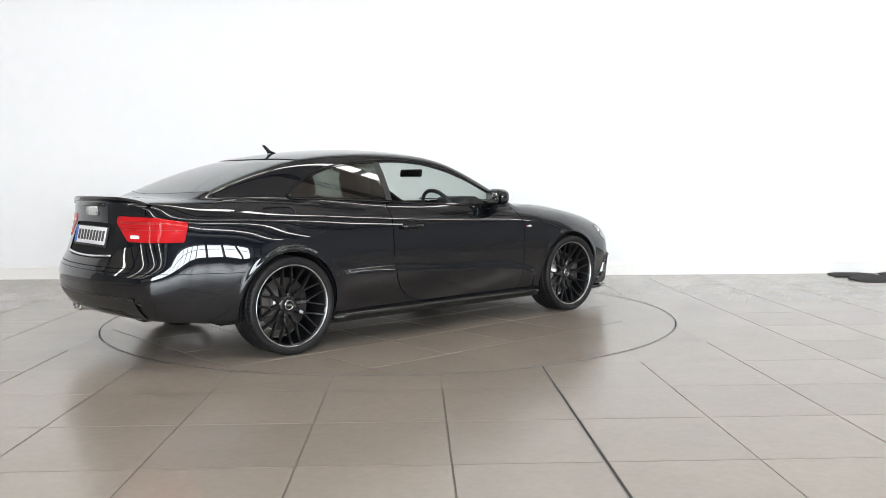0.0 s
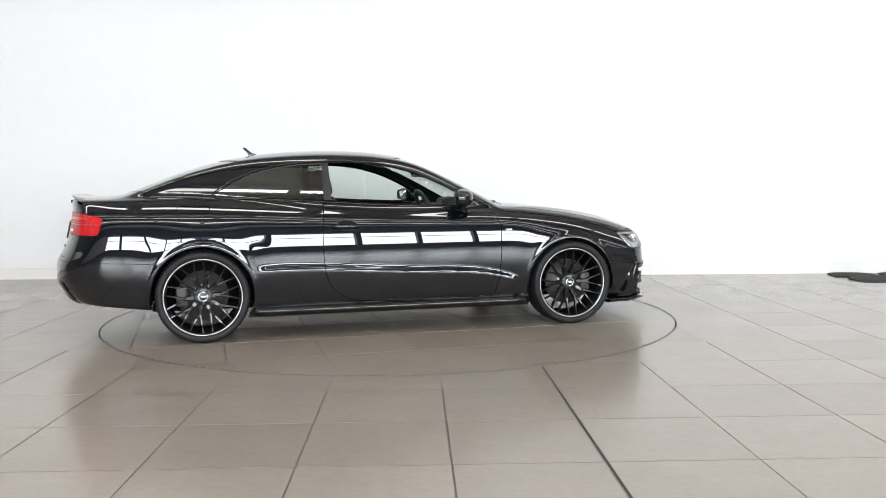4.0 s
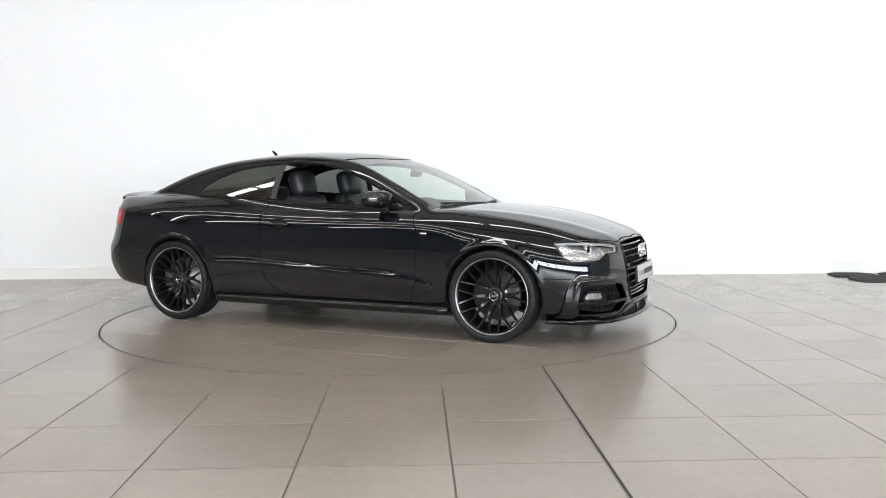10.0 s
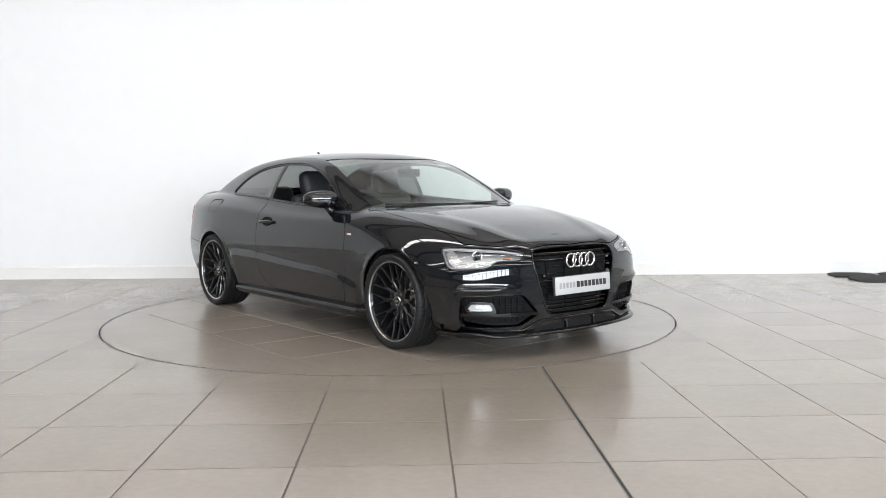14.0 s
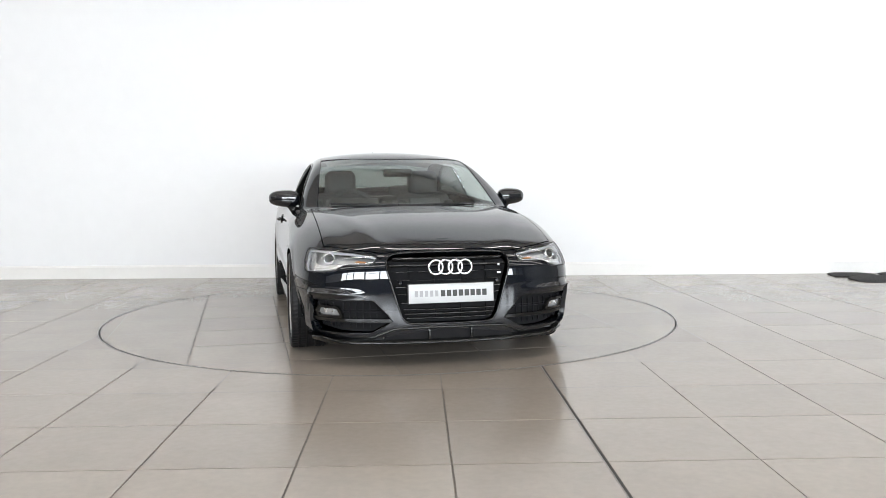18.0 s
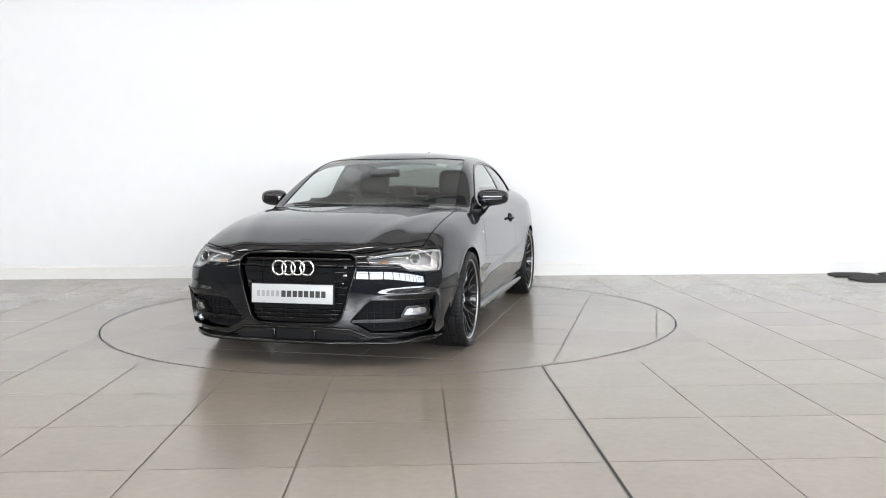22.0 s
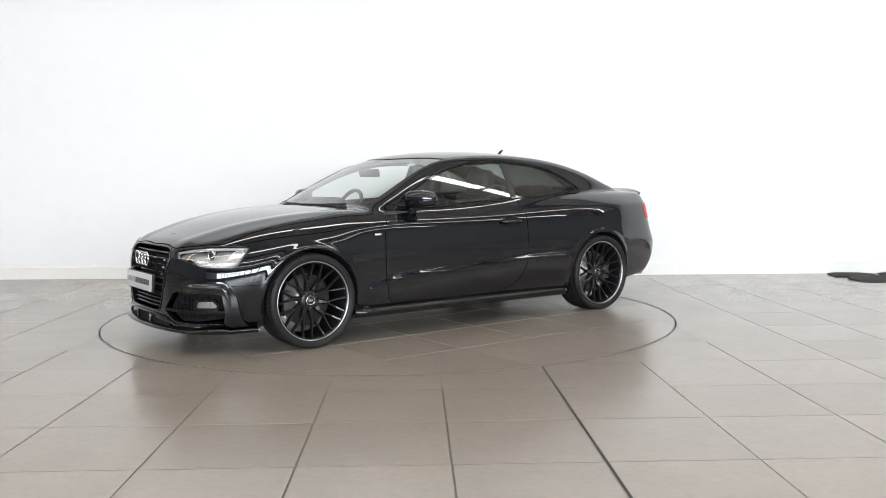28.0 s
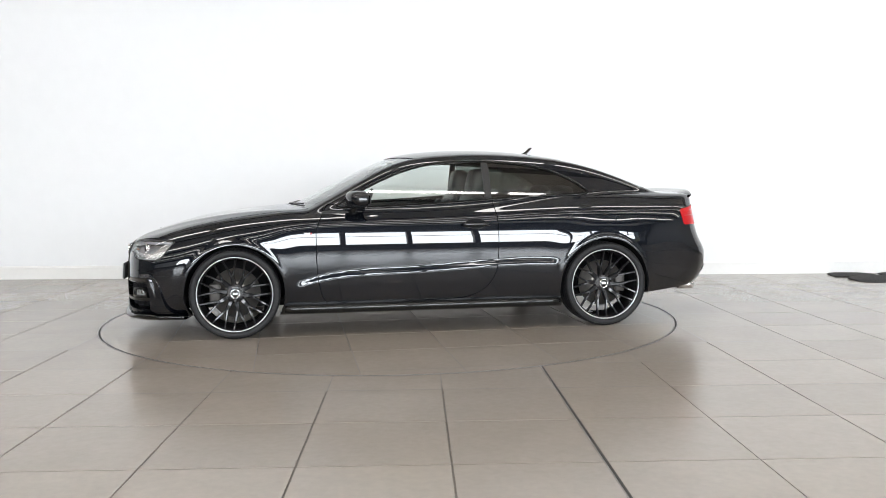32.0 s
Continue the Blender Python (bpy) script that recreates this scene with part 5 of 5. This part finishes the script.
def build_top_fittings():
    zr = float(roof(-1.0))
    out = [(-0.055, 0.0), (-0.060, 0.012), (-0.100, 0.040), (-0.106, 0.045), (-0.082, 0.046), (-0.060, 0.034), (-0.030, 0.016), (0.02, 0.004), (0.045, 0.0)]
    bm = prism(out, 0.020, lambda u, v, w: Vector((-0.955 + u * 0.9, (w - 0.010) * (1 - 0.5 * v / 0.045), zr + 0.004 + v * 1.35)), 0.003)
    part("roof_antenna", bm, M_GLOSSBLACK, car, "small black roof fin antenna")
    # wipers
    for y0, y1, x0 in ((-0.10, 0.50, 0.93), (-0.58, -0.08, 0.93)):
        pts = []
        for k in range(9):
            y = y0 + (y1 - y0) * k / 8
            x = 0.955 - 0.30 * y * y
            z = float(roof(x) - crown(x) * y * y) - 0.10 * y ** 4 + 0.008
            pts.append((x, y, z))
        w = part("wiper", tube(pts, 0.007, 6), M_TRIM, car, "black wiper blade")
        a = Vector((1.00 - 0.3 * y0 * y0, y0 + 0.02, float(deck(1.0)) - 0.038 * y0 * y0 - 0.012))
        part("wiper_arm", tube([a, a + Vector((-0.02, 0.05, 0.016)), Vector(pts[4])], [0.009, 0.008, 0.005], 8), M_TRIM, w)
    # small paper disc holder in the top corner of the windscreen
    def sticker(u, v):
        x, y = 0.235 + 0.045 * v, 0.40 + 0.085 * u
        return Vector((x, y, float(roof(x) - crown(x) * y * y) - 0.10 * y ** 4 - 0.010))
    part("windscreen_sticker", sheet(sticker, 6, 3), M_PLATE, car, "pale paper sticker inside the windscreen")
    # cowl between bonnet and glass
    def cowl(u, v):
        y = -0.70 + 1.40 * u
        x = 1.012 - 0.30 * y * y - 0.065 * v
        return Vector((x, y, 0.915 - 0.038 * y * y - 0.012 + 0.004 * v))
    part("windscreen_cowl", sheet(cowl, 30, 3), M_PLASTIC, car, "black plastic cowl below the windscreen")
    part("bonnet_badge_line", tube([(1.99 - 0.24 * abs(y) ** 2.3, y, float(deck(1.99)) + 0.002) for y in (-0.035, 0, 0.035)], 0.001, 5), M_TRIM, car)


# ---------------- inside the car ----------------
def seat(m, rear=False):
    s = empty("seat", m, car)
    part("cushion", box(pose(0.05, 0, 0.36, 0, -8), 0.50, 0.50, 0.16, 0.06, 4), M_LEATHER, s)
    part("backrest", box(pose(-0.27, 0, 0.68, 0, -20), 0.14, 0.48, 0.60, 0.06, 4), M_LEATHER, s)
    for q in (-1, 1):
        part("side_bolster", box(pose(-0.22, q * 0.215, 0.66, 0, -20), 0.17, 0.09, 0.50, 0.04, 3), M_LEATHER, s)
    part("headrest", box(pose(-0.385, 0, 1.055 if not rear else 0.955, 0, -14), 0.14, 0.27, 0.22, 0.06, 4), M_LEATHER, s)
    part("seat_panel", box(pose(-0.205, 0, 0.70, 0, -20), 0.05, 0.28, 0.46, 0.02, 3), M_ALCANTARA, s, "grey suede seat panel")
    for q in (-1, 1):
        part("headrest_post", tube([(-0.37, q * 0.06, 0.93), (-0.39, q * 0.06, 1.02)], 0.007, 8), M_CHROME, s)
    s["label"] = "black leather car seat"
    return s


def build_interior():
    flat_part("underbody", box(pose(0.12, 0, 0.215), 3.7, 1.20, 0.05, 0.01), M_DARK, car, "dark underbody")
    flat_part("sill_floor", box(pose(0, 0, 0.225), 1.9, 1.62, 0.05, 0.01), M_DARK, car)
    for y in (-0.37, 0.37):
        seat(pose(-0.10, y, 0.035))
        seat(pose(-0.82, y * 0.86, 0.0), True)
    outl = [(0.42, 0.60), (0.40, 0.80), (0.47, 0.885), (0.62, 0.915), (0.95, 0.90), (1.0, 0.80), (1.0, 0.5)]
    bm = prism(outl, 1.44, lambda u, v, w: Vector((u, -0.72 + w, v)), 0.015)
    part("dashboard", bm, M_INTERIOR, car, "dark dashboard")
    bm = prism(rounded([(0.47, 0.86), (0.485, 0.972), (0.60, 0.985), (0.74, 0.905)], 0.03), 0.34, lambda u, v, w: Vector((u, -0.54 + w, v)), 0.0)
    part("instrument_hood", bm, M_INTERIOR, car)
    t = pose(0.36, -0.37, 0.865, 0, 64, 0)
    pts = [t @ Vector((0.185 * math.cos(a), 0.185 * math.sin(a), 0)) for a in [2 * math.pi * k / 40 for k in range(40)]]
    sw = part("steering_wheel", tube(pts, 0.016, 10, closed=True), M_LEATHER, car, "black steering wheel")
    bm = box(t @ pose(0, 0, -0.01), 0.10, 0.14, 0.05, 0.02, 3)
    add_box(bm, t @ pose(0, 0.10, -0.006), 0.03, 0.15, 0.012, 0.004)
    add_box(bm, t @ pose(0, -0.10, -0.006), 0.03, 0.15, 0.012, 0.004)
    add_box(bm, t @ pose(0.10, 0, -0.006), 0.15, 0.035, 0.012, 0.004)
    part("steering_hub", bm, M_INTERIOR, sw)
    part("interior_mirror", box(pose(0.37, 0.0, 1.175, 0, 10, 8), 0.03, 0.24, 0.065, 0.014, 3), M_GLOSSBLACK, car, "black interior mirror")
    part("mirror_stalk", tube([(0.37, 0.0, 1.17), (0.375, 0, 1.195)], 0.014, 8), M_INTERIOR, car)
    part("parcel_shelf", box(pose(-1.45, 0, 0.93), 0.60, 1.20, 0.05, 0.01), M_INTERIOR, car)
    part("centre_console", box(pose(0.1, 0, 0.48), 0.9, 0.20, 0.26, 0.03, 3), M_INTERIOR, car)
    # headlining
    def lining(u, v):
        x, y = -1.10 + 1.28 * u, -0.54 + 1.08 * v
        return Vector((x, y, float(roof(x) - crown(x) * y * y) - 0.10 * y ** 4 - 0.035))
    part("headlining", sheet(lining, 24, 12), M_LINING, car, "grey cloth headlining")


build_headlights()
build_tail_lights()
build_grille()
build_plates()
build_nose_fittings()
build_vents()
build_bumper_blades()
build_splitter()
build_rear()
for i, (x, s) in enumerate(((AXLE, -1), (AXLE, 1), (-AXLE, -1), (-AXLE, 1))):
    build_wheel(x, s, (0.586, 0.22, 0.666, 0.35)[i])
build_mirrors()
build_door_fittings()
build_top_fittings()
build_interior()


# ---------------- loose things ----------------
def car_mat(m, w, h, name="car_mat"):
    out = rounded([(-w / 2, -h / 2), (w / 2, -h / 2), (w / 2, h * 0.2), (w * 0.3, h / 2), (-w * 0.25, h / 2), (-w / 2, h * 0.3)], 0.06, 4)
    bm = prism(out, 0.012, lambda u, v, q: Vector((u, v, q)), 0.003)
    ob = part(name, bm, M_MAT, None)
    ob.matrix_basis = m
    return tagged(ob, "black carpet car mat lying on the floor tiles", "car mat", group="car mats by the wall")


car_mat(pose(5.22, 2.30, 0.001, 0, 0, -12), 0.50, 0.42)
car_mat(pose(5.33, 1.86, 0.001, 3.0, 0, 8), 0.72, 0.48)
car_mat(pose(5.85, 2.12, 0.014, 0, 0, -5), 0.75, 0.48)


# ---------------- what moves ----------------
def motions():
    spin = [0.5 * k for k in range(65)]
    walk(turntable, [(t, pose(0, 0, 0, 0, 0, 38.331 - 6.6138 * t + 87.53)) for t in spin])
    rows = []
    for t in spin:
        m = pose(0, 0, 0, 0, 0, 38.331 - 6.6138 * t)
        rows.append((t, m @ pose(-0.1468, 0.0144, 0.0)))
    walk(car, rows)


motions()
